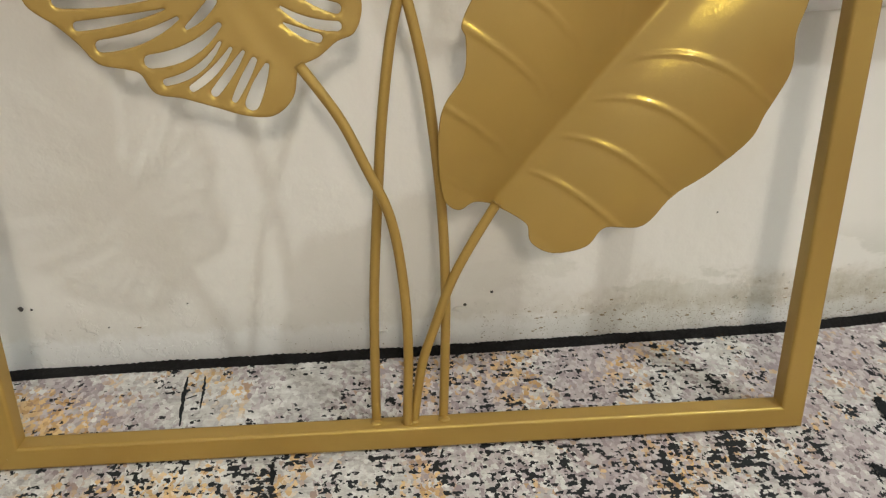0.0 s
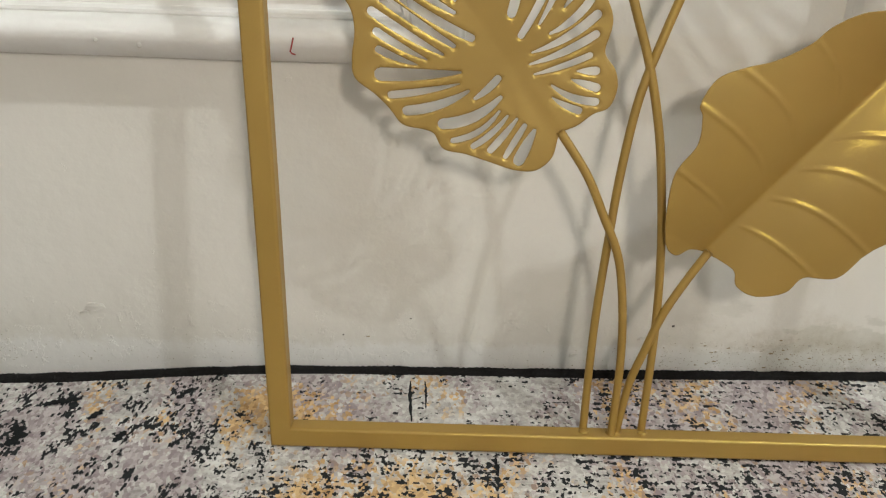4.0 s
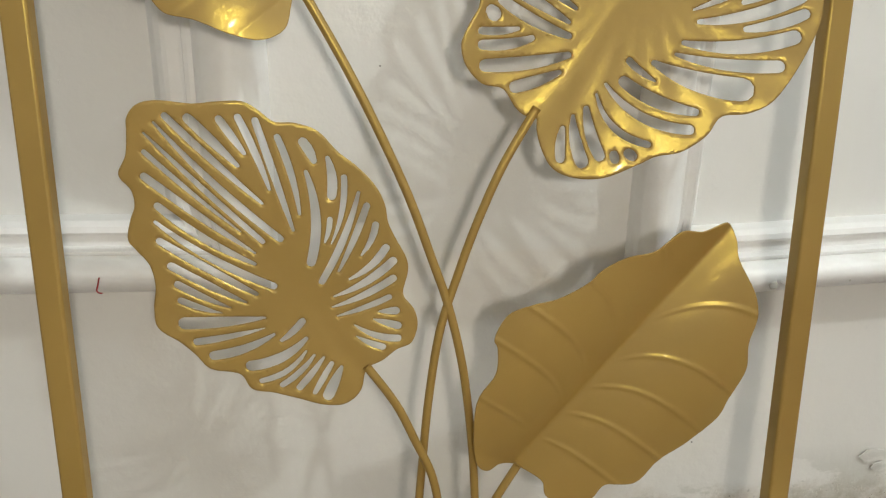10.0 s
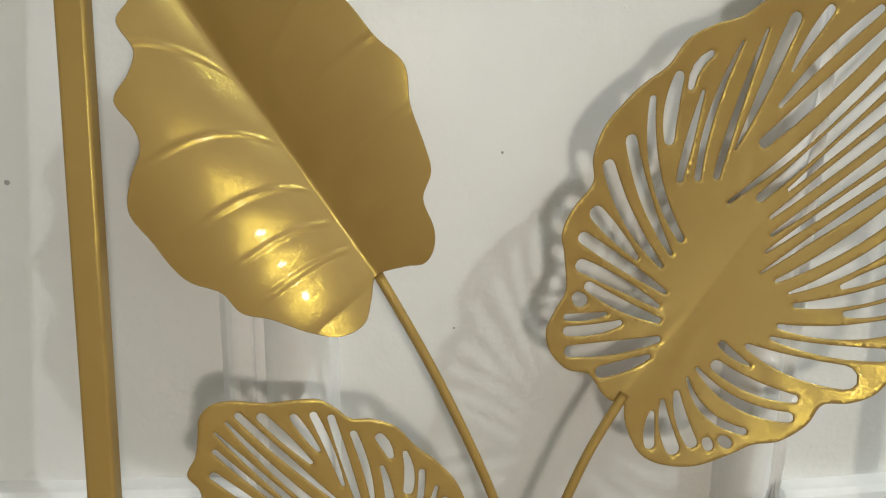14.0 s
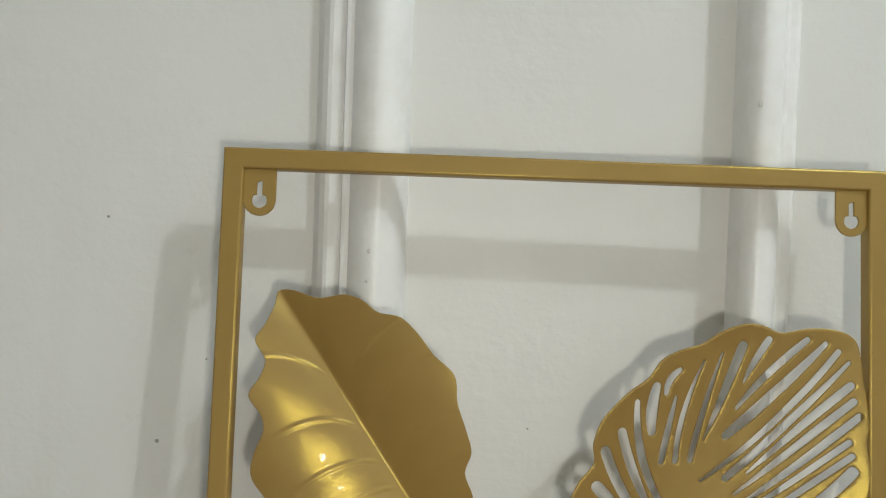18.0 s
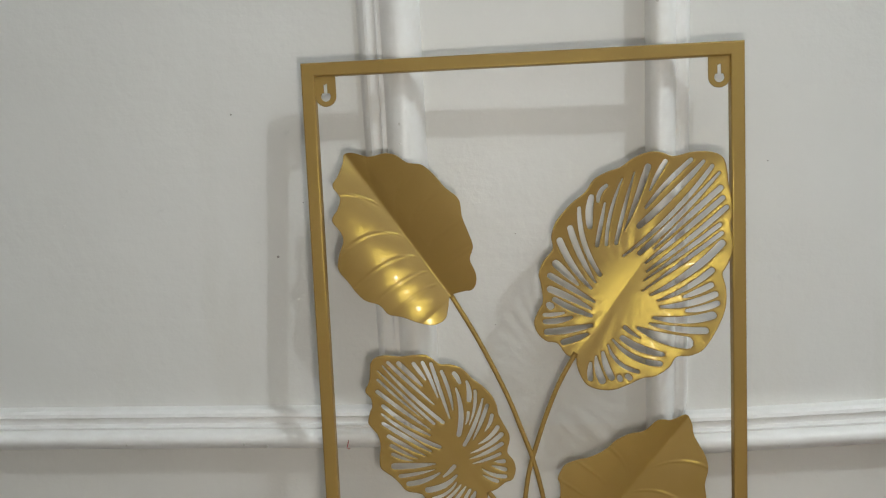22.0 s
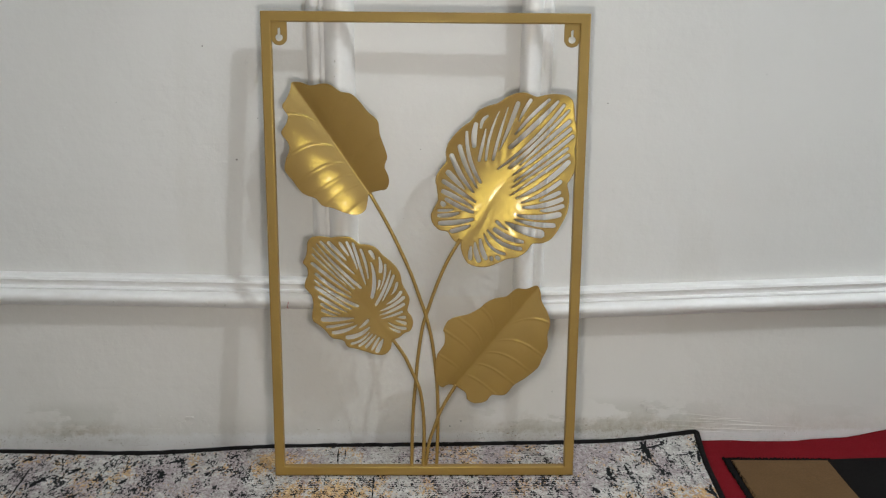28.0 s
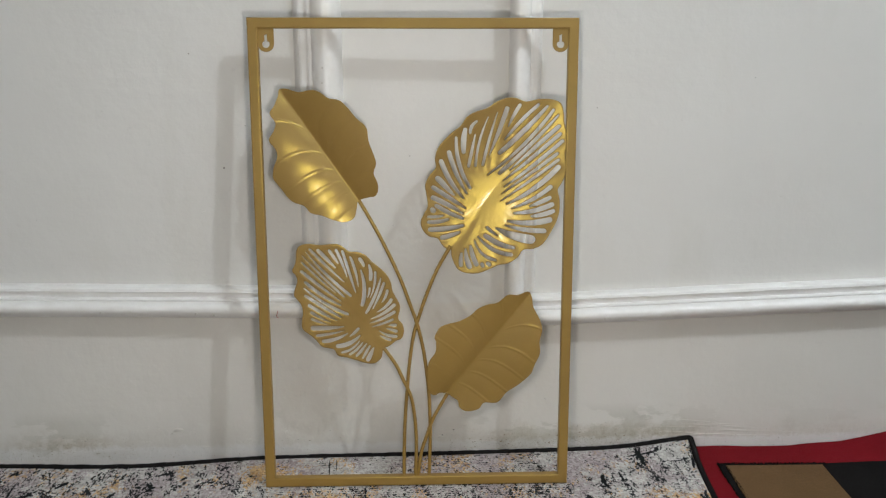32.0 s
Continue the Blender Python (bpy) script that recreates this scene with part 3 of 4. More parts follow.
half = WIDE / 2
bar("side_bar", (-half, 0, 0), (-half, 0, TALL), (1, 0, 0))
bar("side_bar", (half, 0, 0), (half, 0, TALL), (-1, 0, 0))
bar("bottom_bar", (-half, 0, 0), (half, 0, 0), (0, 0, 1))
bar("top_bar", (-half, 0, TALL), (half, 0, TALL), (0, 0, -1))


def stem(points, back):
    """A rod through points in millimetres, back metres behind the frame's front."""
    run = spline(points, 8, False) / 1000
    return part("stem", mesh_object("stem", *tube_lists([(x, back, z) for x, z in run], 0.0029), GOLD, True), art)


stem([(-22, 12), (-20, 97), (-15, 167), (-11, 210), (-4, 256), (7, 293), (20, 330), (36, 367), (56, 402)], 0.0120)
stem([(-3, 12), (-1, 70), (-3, 114), (-9, 152), (-21, 181), (-34, 209), (-53, 237)], 0.0050)
stem([(1, 12), (7, 54), (15, 80), (25, 109), (37, 133), (51, 157)], 0.0085)
stem([(20, 12), (22, 95), (20, 156), (14, 214), (8, 248), (0, 279), (-9, 305), (-24, 347), (-44, 392), (-64, 432), (-88, 475)], 0.0115)


def weld(x, z):
    bm = bmesh.new()
    bmesh.ops.create_icosphere(bm, subdivisions=2, radius=0.0034)
    for v in bm.verts:
        v.co = (x + v.co.x * 1.15, 0.0075 + v.co.y, z - 0.0008 + v.co.z * 0.4)
    return part("weld", from_bm("weld", bm, GOLD, True), art)


for x in (-0.022, -0.003, 0.001, 0.020):
    weld(x, BAR + 0.0008)
weld(0.2350, 0.556)


def veined(foot, tip, fold, rise, lean, veins, pillow, curve, fade):
    """The relief of a stamped leaf: cupped along the midrib from foot to tip, with cushions between curved side veins.
    lean: how far the tip stands forward of the foot;
    veins: where the side veins leave the midrib, for the left and the right half; curve: how the halves bend;
    fade: over which width from the midrib the veins of each half grow."""
    foot, tip = np.array(foot) / 1000, np.array(tip) / 1000
    along = (tip - foot) / np.linalg.norm(tip - foot)
    across = np.array([along[1], -along[0]])
    length = np.linalg.norm(tip - foot)

    def depth(x, z):
        p = np.stack([x, z], -1) - foot
        s, d = p @ along / length, p @ across
        r = np.abs(d)
        sweep = 1 - np.exp(-r / 0.022)
        start = (s + 0.6 * r - 0.03 * sweep) / (1 + 0.45 * sweep)
        relief = np.zeros(len(x))
        for half, stops, keep in zip((d <= 0, d > 0), veins, fade):
            phase = np.interp(start, [-0.4, -0.02, *stops, 1.02, 1.4], np.arange(len(stops) + 4))
            cell = phase - np.floor(phase)
            relief[half] += (pillow * (4 * cell * (1 - cell)) ** 0.7 * np.clip(r / 0.014, 0, 1))[half]
            for stop in stops:
                off = (start - stop) * length * 0.85
                bead = 0.0008 * np.exp(-(off / 0.0011) ** 2)
                relief[half] += (bead * np.clip((r - 0.002) / keep, 0, 1))[half]
        return rise + lean * np.clip(s, 0, 1) + fold * (np.sqrt(r * r + 0.0015 ** 2) - 0.0015) - np.where(d <= 0, *curve) * r * r + relief
    return depth


def solid_leaf(outline, depth, label):
    ring = spline(outline, 6) / 1000
    verts, faces, smooth = sheet_lists(ring, [], 0.0012, depth, 0.0011)
    return part("solid_leaf", mesh_object("solid_leaf", verts, faces, GOLD, smooth), art, label)


UPPER_LEAF = [(-207.4, 646.1), (-196.2, 647.1), (-176.9, 642), (-157.6, 645), (-144.5, 642), (-131.4, 633), (-115.2, 630), (-102.2, 619), (-89.1, 603), (-74.1, 589), (-71.1, 568.9), (-64, 548.9),
              (-60, 533.9), (-64.1, 518.9), (-58.1, 502.9), (-58.1, 490.9), (-63.1, 482.8), (-73.2, 480.7), (-89.3, 474.5), (-92.3, 461.6), (-96.2, 448.6), (-109.2, 442.6), (-125.3, 445.5), (-145.5, 453.4),
              (-161.8, 457.2), (-171.9, 468.2), (-188.3, 473.9), (-198.5, 482.9), (-207.7, 495.9), (-218.8, 511), (-217.5, 527.3), (-211.2, 544.5), (-214.1, 556.6), (-223.2, 569.7), (-216.1, 582.8), (-213, 595.8),
              (-221.1, 609.9), (-215.1, 620.9), (-209.2, 636)]
LOWER_LEAF = [(178.1, 330.5), (184.2, 320.3), (186, 306.8), (196.7, 285.3), (199.8, 269.2), (196.2, 250.7), (197.7, 230.7), (189.3, 208.6), (183.7, 193.7), (164.9, 176.3), (145.9, 163.2), (131.1, 145.5), (110, 145.1),
              (100.1, 133.6), (82.1, 129.4), (70.1, 135.2), (67.1, 146), (50.2, 154.5), (38.1, 158.1), (29.1, 154.5), (21, 163.1), (18, 187.6), (20, 212.9), (31, 231.5), (32, 249.3), (30, 257), (38, 272.2),
              (51.9, 279.1), (68.7, 284), (86.4, 293.8), (97.2, 304.1), (111.9, 311.5), (129.6, 314.8), (145.2, 327.1), (161.1, 325.9)]
solid_leaf(UPPER_LEAF, veined((-89, 475), (-206, 645), 0.46, -0.013, -0.004, ((0.09, 0.17, 0.27, 0.41, 0.62), (0.116, 0.23, 0.37, 0.49, 0.71)), 0.0010, (3.7, 2.5), (0.006, 0.035)),
           "stamped solid leaf with raised veins, folded along its midrib")
solid_leaf(LOWER_LEAF, veined((50, 157), (180, 326), 0.56, -0.013, 0.020, ((0.10, 0.23, 0.33, 0.45, 0.62), (0.11, 0.22, 0.33, 0.44, 0.61)), 0.0006, (5.0, 5.0), (0.035, 0.008)),
           "stamped solid leaf with raised veins, folded along its midrib")


def slot(x0, z0, x1, z1, w0, w1, bend):
    """The ring of one cut: round ends of widths w0 and w1, bowed by bend."""
    a, b = np.array([x0, z0], float), np.array([x1, z1], float)
    d = (b - a) / np.linalg.norm(b - a)
    n = np.array([-d[1], d[0]])
    length = np.linalg.norm(b - a)
    steps = max(3, int(length / 5))
    # The run stands in by half its width at both ends, so that the round caps reach the given points.
    fs = np.linspace(min(w0 / 2 / length, 0.3), 1 - min(w1 / 2 / length, 0.3), steps + 1)
    mid = np.array([a + (b - a) * f + n * bend * 4 * f * (1 - f) for f in fs])
    # The wider end swells, the other tapers.
    more = 0.9 if w0 > w1 else -0.9 if w1 > w0 else 0.0
    w0, w1 = max(w0 + more, 0.8), max(w1 - more, 0.8)
    half = np.array([(w0 + (w1 - w0) * f) / 2 + 0.5 + 0.25 * (w0 + w1) * 4 * f * (1 - f) * 0.5 for f in fs])
    tangent = np.gradient(mid, axis=0)
    tangent /= np.linalg.norm(tangent, axis=1)[:, None]
    normal = np.stack([-tangent[:, 1], tangent[:, 0]], -1)
    ring = [mid[i] + normal[i] * half[i] for i in range(len(mid))]
    ring += [mid[-1] + half[-1] * (math.cos(t) * normal[-1] + math.sin(t) * tangent[-1]) for t in (0.6, 1.2, 1.94, 2.54)]
    ring += [mid[i] - normal[i] * half[i] for i in reversed(range(len(mid)))]
    ring += [mid[0] - half[0] * (math.cos(t) * normal[0] + math.sin(t) * tangent[0]) for t in (0.6, 1.2, 1.94, 2.54)]
    return np.array(ring) / 1000


def openwork_leaf(outline, slots, depth, label):
    ring = spline(outline, 6) / 1000
    verts, faces, smooth = sheet_lists(ring, [slot(*s) for s in slots], 0.0020, depth, 0.0014, 0.0006, True)
    return part("openwork_leaf", mesh_object("openwork_leaf", verts, faces, GOLD, smooth), art, label)


RIGHT_LEAF = [(56.5, 396.5), (49.4, 397.4), (43.3, 402.5), (35.2, 413.8), (22.1, 417), (12, 427.7), (9, 440.3), (14, 452.5), (20, 464.8), (18, 485.5), (16, 498), (21.9, 512.1), (32.8, 526.1), (31.7, 541.4), (37.5, 558.4),
              (51.2, 574.2), (60.1, 582), (71.8, 590.8), (81.5, 604.6), (96.3, 612.4), (112.2, 617.3), (126.9, 627.1), (143.6, 633), (157.7, 632), (171.9, 627.1), (192.6, 631), (213.4, 630.1), (226.2, 623.1), (230.1, 607.4),
              (231.1, 596.5), (233.9, 579.8), (234.5, 561.2), (232.5, 547.4), (233.8, 529), (231.5, 511.5), (225.8, 499.6), (222, 491.7), (225, 474.8), (223.2, 453), (214.2, 431.8), (199.9, 409.1), (185.2, 400.1), (169.6, 397.6),
              (160.8, 385.6), (146.5, 375.9), (131.3, 372.5), (119.7, 366.9), (99.2, 358.5)]
RIGHT_LEAF += [(81.4, 358.4), (68.5, 363.6), (61.5, 374.3), (57.5, 386.4)]
RIGHT_FAN_LOW = [(39.3, 413.8, 71.6, 424.1, 6.4, 3.6, -1), (20.1, 427.5, 77.6, 434.3, 6.5, 4.8, -2), (19, 440, 54.4, 444.4, 4.8, 4.4, -2), (19, 448.2, 45.2, 449.7, 3.4, 3.2, -1),
                 (25, 461.5, 30.1, 456.2, 4.9, 6.5, 0), (31.1, 467.6, 77.5, 444.4, 4.9, 4.5, -2), (25, 480.1, 76.5, 452.5, 6.9, 3.3, 1), (25.9, 496.6, 80.5, 460.7, 6.1, 3.2, 0),
                 (32.9, 511.8, 62.3, 481.2, 8, 3.2, 0), (39.7, 539.1, 77.4, 476, 6.8, 3.6, -4), (52.5, 553, 82.4, 483.1, 6.3, 3.2, -3), (64.2, 574.9, 88.4, 491.2, 4.3, 4.3, -7)]
RIGHT_FAN_TOP = [(78.9, 587.8, 76.7, 547.4, 6, 6, -2), (97.7, 598.5, 86.2, 577.6, 3.8, 3.8, -4), (94.2, 578.5, 84, 526, 3, 3.8, 0), (114.6, 605.4, 95.1, 526.8, 2.5, 3.2, -4),
                 (128.5, 612.3, 106.2, 527.7, 2.5, 3.6, -1), (144.2, 620.2, 116.1, 543.9, 6.8, 1.9, 1), (164.1, 624.1, 145.3, 588.2, 4.9, 2.6, -1), (192.9, 624.1, 139.8, 568.1, 4.2, 3.8, -2),
                 (206.8, 622.1, 131.1, 546.9, 5, 5.8, 2), (215.8, 616.2, 113.4, 513.5, 4, 3.2, 6.4), (223.5, 608.3, 131.5, 515.5, 3.8, 4.4, 2.5), (225.5, 591.5, 148.3, 520.7, 5.4, 2.8, 0)]
RIGHT_FAN_SIDE = [(227.4, 579.7, 138.5, 504.5, 4.7, 3.1, 1), (231, 568.9, 139.5, 494.5, 4.5, 3.1, 2), (223.3, 549.1, 136.5, 484.4, 3.9, 2.4, 1), (225, 539.3, 134.5, 472.3, 3.9, 2, 1),
                  (225.7, 529.6, 143.3, 467.6, 6.8, 3.2, 6), (214, 498, 151.1, 460.9, 5.6, 2.4, 4), (212.6, 480.6, 179.9, 465.1, 5.3, 3.6, 1), (216.9, 470.3, 153.9, 454.1, 6.1, 3.7, 4),
                  (218.2, 460, 181.4, 449.7, 5.3, 4.1, 2), (214.1, 446.5, 145.1, 441.9, 7.6, 3.7, 5), (205.2, 428.1, 141.1, 434.9, 6.6, 3, 3), (188.4, 413.4, 127.4, 430.3, 13, 3.8, 4)]
RIGHT_FAN_FOOT = [(112.6, 431.8, 131.1, 417.8, 3.8, 2.1, -1), (108.6, 419.7, 157.6, 399.3, 5.8, 5.4, -4), (98.6, 417.5, 154.4, 388.7, 3, 5.2, -8), (93.6, 411.4, 128.6, 378.9, 2.6, 3.4, -8),
                  (87.6, 403.2, 98.3, 369.1, 4.2, 6, -2), (79.6, 397.9, 87.4, 364.6, 3, 7.4, -2), (73.6, 390.7, 72.5, 367.7, 3.8, 5, -1), (105.2, 374.4, 107.1, 367.8, 4.2, 4.2, 0), (113, 375, 118.8, 370.6, 4.6, 4.6, 0)]
LEFT_LEAF = [(-53.1, 235.1), (-57.1, 220.4), (-67.1, 211.6), (-80.1, 211.7), (-96.1, 216.5), (-111.2, 221.3), (-125.2, 224.3), (-131.4, 233.8), (-138.5, 236.8), (-151.5, 239.8), (-159.5, 249.8), (-168.6, 258.7), (-180.7, 268.7),
             (-181.8, 281.6), (-179.8, 295.5), (-181.8, 309.6), (-188.8, 319.7), (-192.8, 326.7), (-189.8, 338.8), (-186.8, 346.8), (-187.8, 356.9), (-193.7, 366.1), (-188.6, 377.2), (-186.6, 391.2), (-185.6, 399.3), (-179.5, 406.4),
             (-168.5, 408.4), (-150.5, 406.3), (-136.4, 407.4), (-122.3, 407.4), (-113.3, 402.4), (-104.3, 395.4), (-92.2, 394.5), (-79.2, 389.6), (-68.2, 377.5), (-57.1, 368.5), (-46.1, 356.6), (-40.1, 344.6), (-38.1, 332.6),
             (-33.1, 321.5), (-27, 309.7), (-26, 300.7), (-29.1, 285.6), (-22, 274.9), (-20, 263.9), (-24, 252.8), (-33, 248.6), (-42.1, 241.3)]
LEFT_FAN_TOP = [(-136.4, 399.3, -121.5, 376, 3.7, 3.1, 0), (-125.4, 400.3, -108.6, 353.6, 3.5, 2.8, 1), (-115.4, 398.3, -95.6, 327.3, 3.5, 2.9, 0), (-154.5, 400.2, -125.6, 368.8, 4.8, 3.3, 0),
                (-166.5, 401.3, -112.7, 345.4, 3.4, 2.8, -1), (-172.6, 397.3, -102.7, 322.1, 2.6, 3.8, -3), (-178.7, 391.2, -113.9, 320.8, 2.4, 2.8, -1), (-179.7, 380.1, -126.9, 327.9, 2.4, 1.8, -1),
                (-181.7, 366, -118.9, 313.8, 4.2, 2.4, -1), (-175.9, 347.7, -118.9, 306.8, 4.1, 3.2, -3), (-177.9, 337.6, -107.7, 291.9, 3.2, 3.9, -4), (-176.9, 325.6, -118.8, 287, 3.9, 3.6, -1)]
LEFT_FAN_LOW = [(-171.8, 309.5, -125.8, 282.1, 4.6, 2.3, -1), (-168.9, 297.3, -135.8, 279.2, 4.2, 1.6, -1), (-167.8, 286.4, -141.8, 276.2, 3.9, 1.2, -1), (-168.7, 270.6, -114.7, 272.1, 7.4, 2.3, -1),
                (-160.6, 257.6, -115.6, 265.2, 4.1, 1.7, -1), (-151.6, 247.7, -109.6, 261.2, 5.4, 2.8, -3), (-129.5, 239.7, -89.5, 258.3, 6, 3.4, -5), (-107.5, 255.3, -91.6, 270, 2.9, 3.6, -1),
                (-121.3, 229.1, -90.4, 249.6, 2.9, 2.5, -4.5), (-108.2, 225.3, -85.3, 246.6, 3, 2.6, -2), (-97.2, 222.3, -79.3, 244.7, 3.6, 2.5, -0.5), (-87.1, 218.5, -74.2, 240.9, 3, 3, 0), (-79.1, 214.6, -68.2, 238, 6.2, 3, 0)]
LEFT_FAN_RIGHT = [(-103.3, 388.3, -91.5, 337.5, 3.2, 2.6, 2), (-89.3, 385.4, -81.3, 370.3, 4.4, 3.8, 1), (-74.2, 375.4, -72.3, 348, 3.3, 4.6, 2), (-87.3, 367.1, -86.5, 305.2, 3.4, 4.7, 5), (-64.2, 363.3, -73.4, 318.6, 3, 1.8, 3),
                  (-55.2, 353.4, -80.5, 293.2, 3, 3.4, 2.5), (-50.1, 345.5, -69.4, 300.5, 3.5, 2.4, 1), (-45.1, 333.4, -55.2, 311, 3.5, 2.1, 2), (-38.1, 318.4, -63.3, 295.6, 4.2, 2.4, 3), (-73.3, 336.8, -77.4, 319.6, 2.6, 2, 1)]
LEFT_FAN_FOOT = [(-33.1, 309.5, -73.4, 284.3, 4.8, 2.1, 3), (-33.1, 297.5, -74.4, 277.3, 4.2, 2.1, 2), (-36.1, 284.4, -71.4, 271.3, 3.1, 2.1, 1), (-31, 274.6, -45.1, 274.1, 4.6, 1.7, 0), (-30, 263.6, -48.2, 269.1, 4.6, 1.8, 0),
                 (-30, 255.7, -60.3, 265.7, 4.2, 2.1, 3), (-40.1, 249.4, -59.2, 257.8, 4, 1.6, 1)]


def cupped(foot, tip, back, left, right, curl):
    """The relief of an openwork leaf: bent along the midrib, the halves leaning forward by their slopes.
    back: how far the midrib stands behind the frame's front, left and right: slopes of the halves, all from foot to tip; curl: how both edges curve forward."""
    foot, tip = np.array(foot) / 1000, np.array(tip) / 1000
    length = np.linalg.norm(tip - foot)
    along = (tip - foot) / length
    across = np.array([along[1], -along[0]])

    def depth(x, z):
        p = np.stack([x, z], -1) - foot
        s, d = p @ along / length, p @ across
        stops = np.linspace(0, 1, 5)
        # Fine ribs run out from the solid heart.
        ahead = (s - 0.36) * length
        ribs = 0.00018 * np.sin(23 * np.arctan2(d, ahead)) * np.clip((np.hypot(ahead, d) - 0.03) / 0.03, 0, 1)
        mixed = np.clip(d / 0.003, -1, 1) * 0.5 + 0.5
        slope = np.interp(s, stops, left) * (1 - mixed) + np.interp(s, stops, right) * mixed
        return -np.interp(s, stops, back) + slope * np.abs(d) + curl * d * d + ribs
    return depth


openwork_leaf(RIGHT_LEAF, RIGHT_FAN_LOW + RIGHT_FAN_TOP + RIGHT_FAN_SIDE + RIGHT_FAN_FOOT, cupped((56, 399), (228, 626), (0.013, 0.014, 0.0145, 0.012, 0.004), (-0.12, -0.135, -0.13, -0.10, -0.04), (0.0, 0.0, 0.03, 0.10, 0.10), 2.0), "cut-out leaf with slits fanning round a solid heart")
openwork_leaf(LEFT_LEAF, LEFT_FAN_TOP + LEFT_FAN_LOW + LEFT_FAN_RIGHT + LEFT_FAN_FOOT, cupped((-53, 236), (-184, 404), (0.004, 0.006, 0.005, 0.0, -0.006), (0.02, 0.02, 0.02, 0.0, 0.0), (0.03, 0.05, 0.05, 0.03, 0.0), 0.0), "cut-out leaf with slits fanning round a solid heart")


def hanger(side):
    """A keyhole plate in an upper corner of the frame."""
    x0, x1 = side * (WIDE / 2 - BAR) , side * (WIDE / 2 - BAR - 0.0235)
    c, top, low = (x0 + x1) / 2, TALL - BAR, TALL - BAR - 0.0345
    r = abs(x1 - x0) / 2
    ring = [(c - r, top), (c - r, low + r)] + [(c - r * math.cos(t), low + r - r * math.sin(t)) for t in np.linspace(0.25, math.pi - 0.25, 11)] + [(c + r, low + r), (c + r, top)]
    hole = [(c - 0.0023, TALL - BAR - 0.0095), (c - 0.0023, low + 0.0155)] + [(c - 0.0060 * math.cos(t), low + 0.0112 - 0.0060 * math.sin(t)) for t in np.linspace(-0.75, math.pi + 0.75, 15)]
    hole += [(c + 0.0023, low + 0.0155), (c + 0.0023, TALL - BAR - 0.0095), (c + 0.0013, TALL - BAR - 0.0080), (c - 0.0013, TALL - BAR - 0.0095)]
    verts, faces, smooth = sheet_lists(np.array(ring), [np.array(hole)], 0.004, lambda x, z: np.full(len(x), -0.0035), 0.0018)
    return part("hanger", mesh_object("hanger", verts, faces, GOLD), art, "keyhole hanging plate")


hanger(-1)
hanger(1)

# ---- small marks and wear on the wall ----
SPECK = plain_paint("grey_speck", (0.36, 0.345, 0.32))


def blob(name, x, z, size, y, material, parent, seed, flat=0.25):
    """A small irregular lump or stain of paint on the wall."""
    rng = random.Random(seed)
    bm = bmesh.new()
    bmesh.ops.create_icosphere(bm, subdivisions=2, radius=1.0)
    for v in bm.verts:
        k = 1 + 0.35 * noise.noise(v.co * 1.7 + Vector((seed, 0, 0)))
        v.co = (x + v.co.x * size * k * (0.8 + 0.6 * rng.random() * 0.2), y - v.co.y * size * flat, z + v.co.z * size * k * 0.8)
    ob = from_bm(name, bm, material, True)
    return part(name, ob, parent)


for n, (x, z, size) in enumerate([(-0.352, 0.706, 0.0022), (-0.309, 0.525, 0.0030), (-0.271, 0.593, 0.0016), (0.299, 0.620, 0.0016), (0.556, 0.668, 0.0014), (-0.007, 0.543, 0.0016),
                                  (-0.036, 0.426, 0.0012), (-0.124, 0.408, 0.0014), (-0.495, 0.617, 0.0012), (0.44, 0.60, 0.0010), (-0.62, 0.44, 0.0012), (0.62, 0.47, 0.0010)]):
    blob("speck", x, z, size * 0.7, 0.0, SPECK, wall, n + 1)
for n, (x, z, size) in enumerate([(-0.269, 0.051, 0.0030), (-0.262, 0.050, 0.0016), (0.067, 0.046, 0.0018), (0.047, 0.036, 0.0020), (0.231, 0.104, 0.0012), (-0.154, 0.049, 0.0009), (-0.212, 0.032, 0.0012)]):
    blob("scuff", x, z, size * 0.8, 0.0, SOOT, wall, n + 31, 0.15)


def crust(count, seed, material, spans, heights, label):
    """Flat, ragged scabs of plaster or dirt along the wall's foot."""
    rng = random.Random(seed)
    verts, faces = [], []
    for _ in range(count):
        x = rng.uniform(*rng.choice(spans))
        size = rng.uniform(0.0004, 0.0011) * (2.2 if rng.random() < 0.05 else 1)
        z = abs(rng.gauss(*heights))
        first = len(verts)
        for k in range(7):
            a = 2 * math.pi * k / 7 + rng.random() * 0.6
            verts.append((x + math.cos(a) * size * rng.uniform(0.7, 2.4), 0.0006, z + math.sin(a) * size * rng.uniform(0.4, 1.0)))
        verts.append((x, -size * 0.16 - 0.0002, z))
        verts.append((x, 0.003, z))
        for k in range(7):
            faces.append((first + k, first + (k + 1) % 7, first + 7))
            faces.append((first + (k + 1) % 7, first + k, first + 8))
    ob = mesh_object("foot_crust", verts, faces, material, True)
    ob.parent = wall
    return tagged(ob, label, kind="stuff")


crust(900, 7, CRUST, [(-0.55, 0.02), (-0.35, 0.05), (-0.95, 0.75)], (0.014, 0.005), "crusted bits of white plaster along the foot")
crust(2600, 8, DIRT, [(0.06, 0.47), (0.10, 0.45), (0.16, 0.42), (-0.80, -0.50), (-0.9, 0.7)], (0.013, 0.010), "brown specks of dirt along the foot")

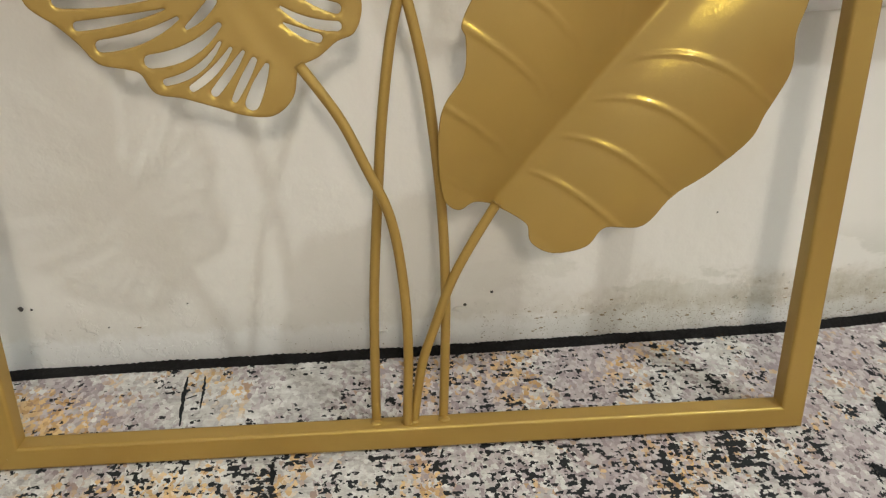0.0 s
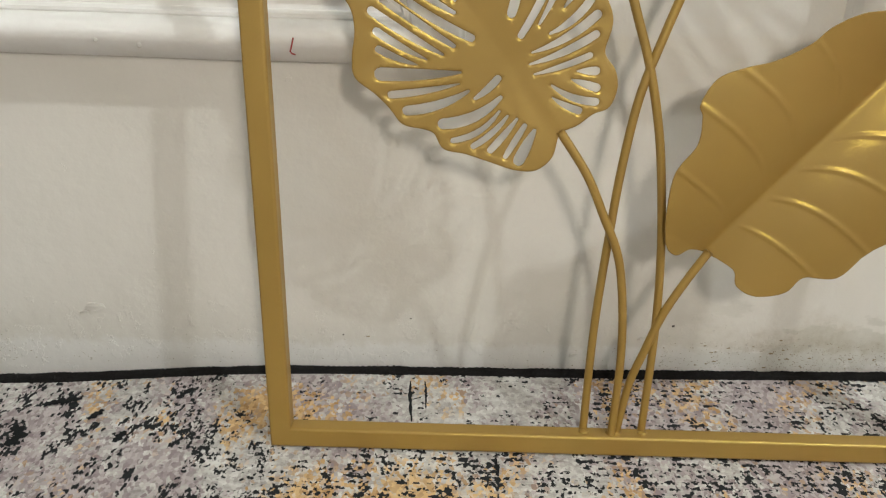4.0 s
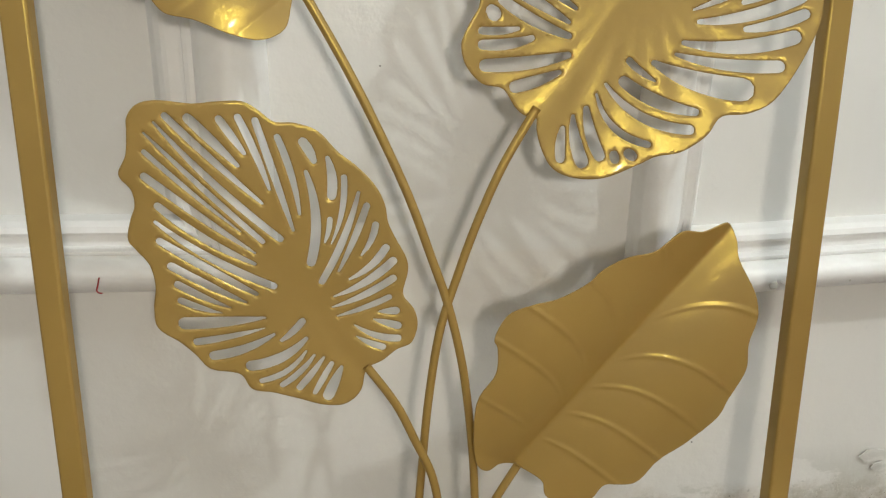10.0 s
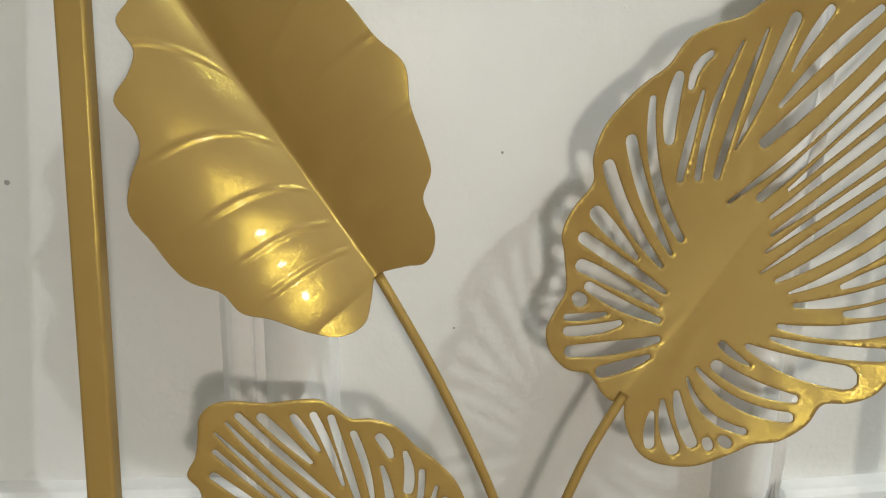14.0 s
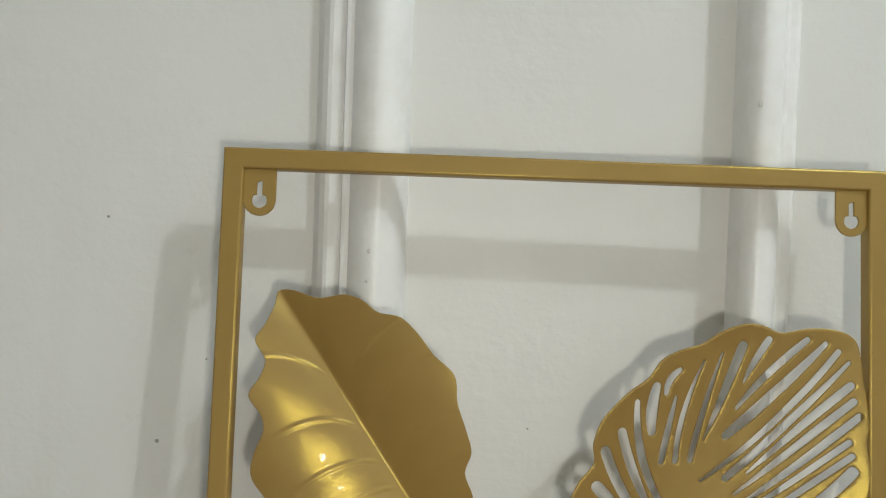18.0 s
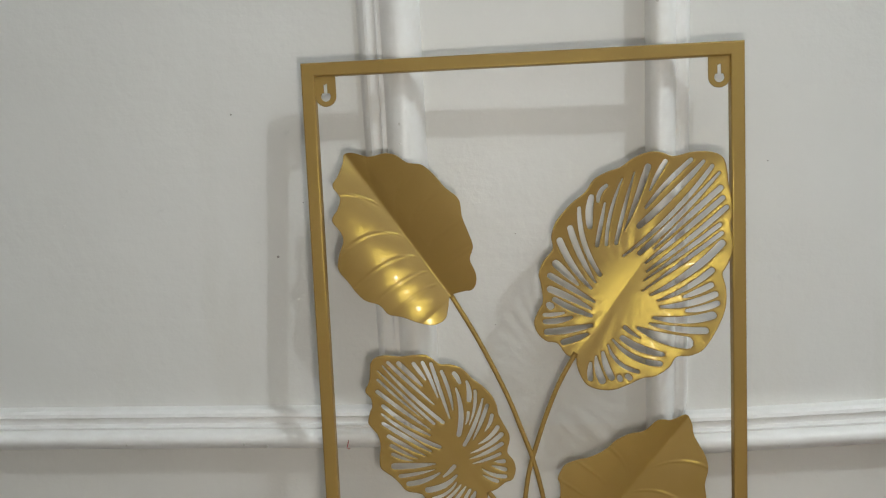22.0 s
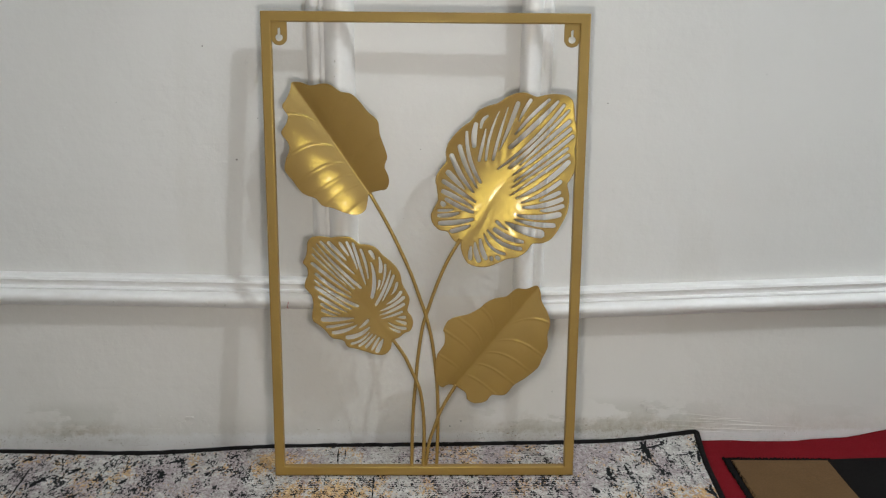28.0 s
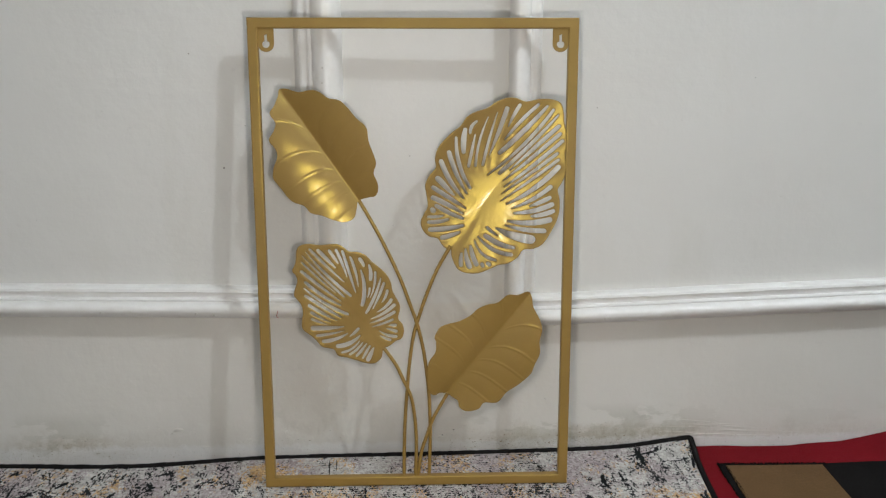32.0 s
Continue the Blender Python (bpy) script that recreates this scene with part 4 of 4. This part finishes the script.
# Trowel ridges and lifted paint low on the wall.
rng = random.Random(21)
for k in range(16):
    x0 = rng.uniform(0.41, 0.56)
    x1 = x0 + rng.uniform(0.06, 0.17)
    z0 = rng.uniform(0.018, 0.060)
    fall = rng.uniform(-0.012, 0.002)
    run = [(x0 + (x1 - x0) * f, -0.0001, z0 + fall * f + 0.0006 * noise.noise((f * 4, k, 0))) for f in np.linspace(0, 1, 9)]
    part("trowel_ridge", mesh_object("trowel_ridge", *tube_lists(run, [0.0002 + rng.uniform(0.0003, 0.0009) * math.sin(math.pi * f) for f in np.linspace(0, 1, 9)], 6), WALL, True), wall)


def lifted_paint(x, z, wide, high, seed):
    """A curled scale of paint standing off the wall."""
    verts, faces, n, n0 = [], [], 12, seed - 3
    for layer in (0.0, -0.0012):
        for i in range(n):
            a = 2 * math.pi * i / n
            k = 1 + 0.4 * noise.noise((math.cos(a) * 1.5, math.sin(a) * 1.5, seed * 3.1))
            lift = max(0.0, math.cos(a - 2.2)) * (0.0020 if n0 < 4 else 0.0012)
            verts.append((x + wide * k * math.cos(a), -0.0006 - lift + layer, z + high * k * math.sin(a)))
    faces = [tuple(range(n)), tuple(range(n, 2 * n))[::-1]] + [(i, n + i, n + (i + 1) % n, (i + 1) % n) for i in range(n)]
    return part("paint_scale", mesh_object("paint_scale", verts, faces, WALL), wall)


for n, (x, z, wide, high) in enumerate([(0.405, 0.079, 0.013, 0.008), (0.412, 0.067, 0.006, 0.006), (-0.422, 0.056, 0.008, 0.005), (-0.432, 0.050, 0.004, 0.002),
                                        (-0.015, 0.016, 0.004, 0.002), (0.043, 0.033, 0.005, 0.003)]):
    lifted_paint(x, z, wide, high, n + 3)

# A short stroke of red ink on the moulding, shaped like a hook.
hook = [(-0.2290, -0.0375, 0.2905), (-0.2300, -0.0385, 0.2860), (-0.2313, -0.0392, 0.2815), (-0.2300, -0.0392, 0.2800), (-0.2278, -0.0390, 0.2795)]
part("ink_mark", mesh_object("ink_mark", *tube_lists(hook, 0.00055, 6), RED_INK, True), bpy.data.objects["trim_1"], "red ink stroke")

# Chips broken out of the mouldings, filled with bare plaster.
for n, (x, y, z, size, owner) in enumerate([(0.259, -0.0378, 0.2665, 0.0042, "trim_2"), (0.266, -0.0372, 0.2685, 0.0016, "trim_2"), (-0.335, -0.037, 0.284, 0.0020, "trim_1"), (-0.365, -0.036, 0.287, 0.0018, "trim_1"),
                                            (-0.1395, -0.0372, 0.686, 0.0026, "trim_1"), (-0.1375, -0.0372, 0.680, 0.0014, "trim_1"), (-0.1415, -0.0372, 0.663, 0.0016, "trim_1"), (0.1605, -0.0372, 0.811, 0.0030, "trim_2"), (0.322, -0.037, 0.268, 0.0012, "trim_2"), (-0.52, -0.0365, 0.291, 0.0016, "trim_1")]):
    blob("chip", x, z, size, y, FILLER, bpy.data.objects[owner], n + 61, 0.12)
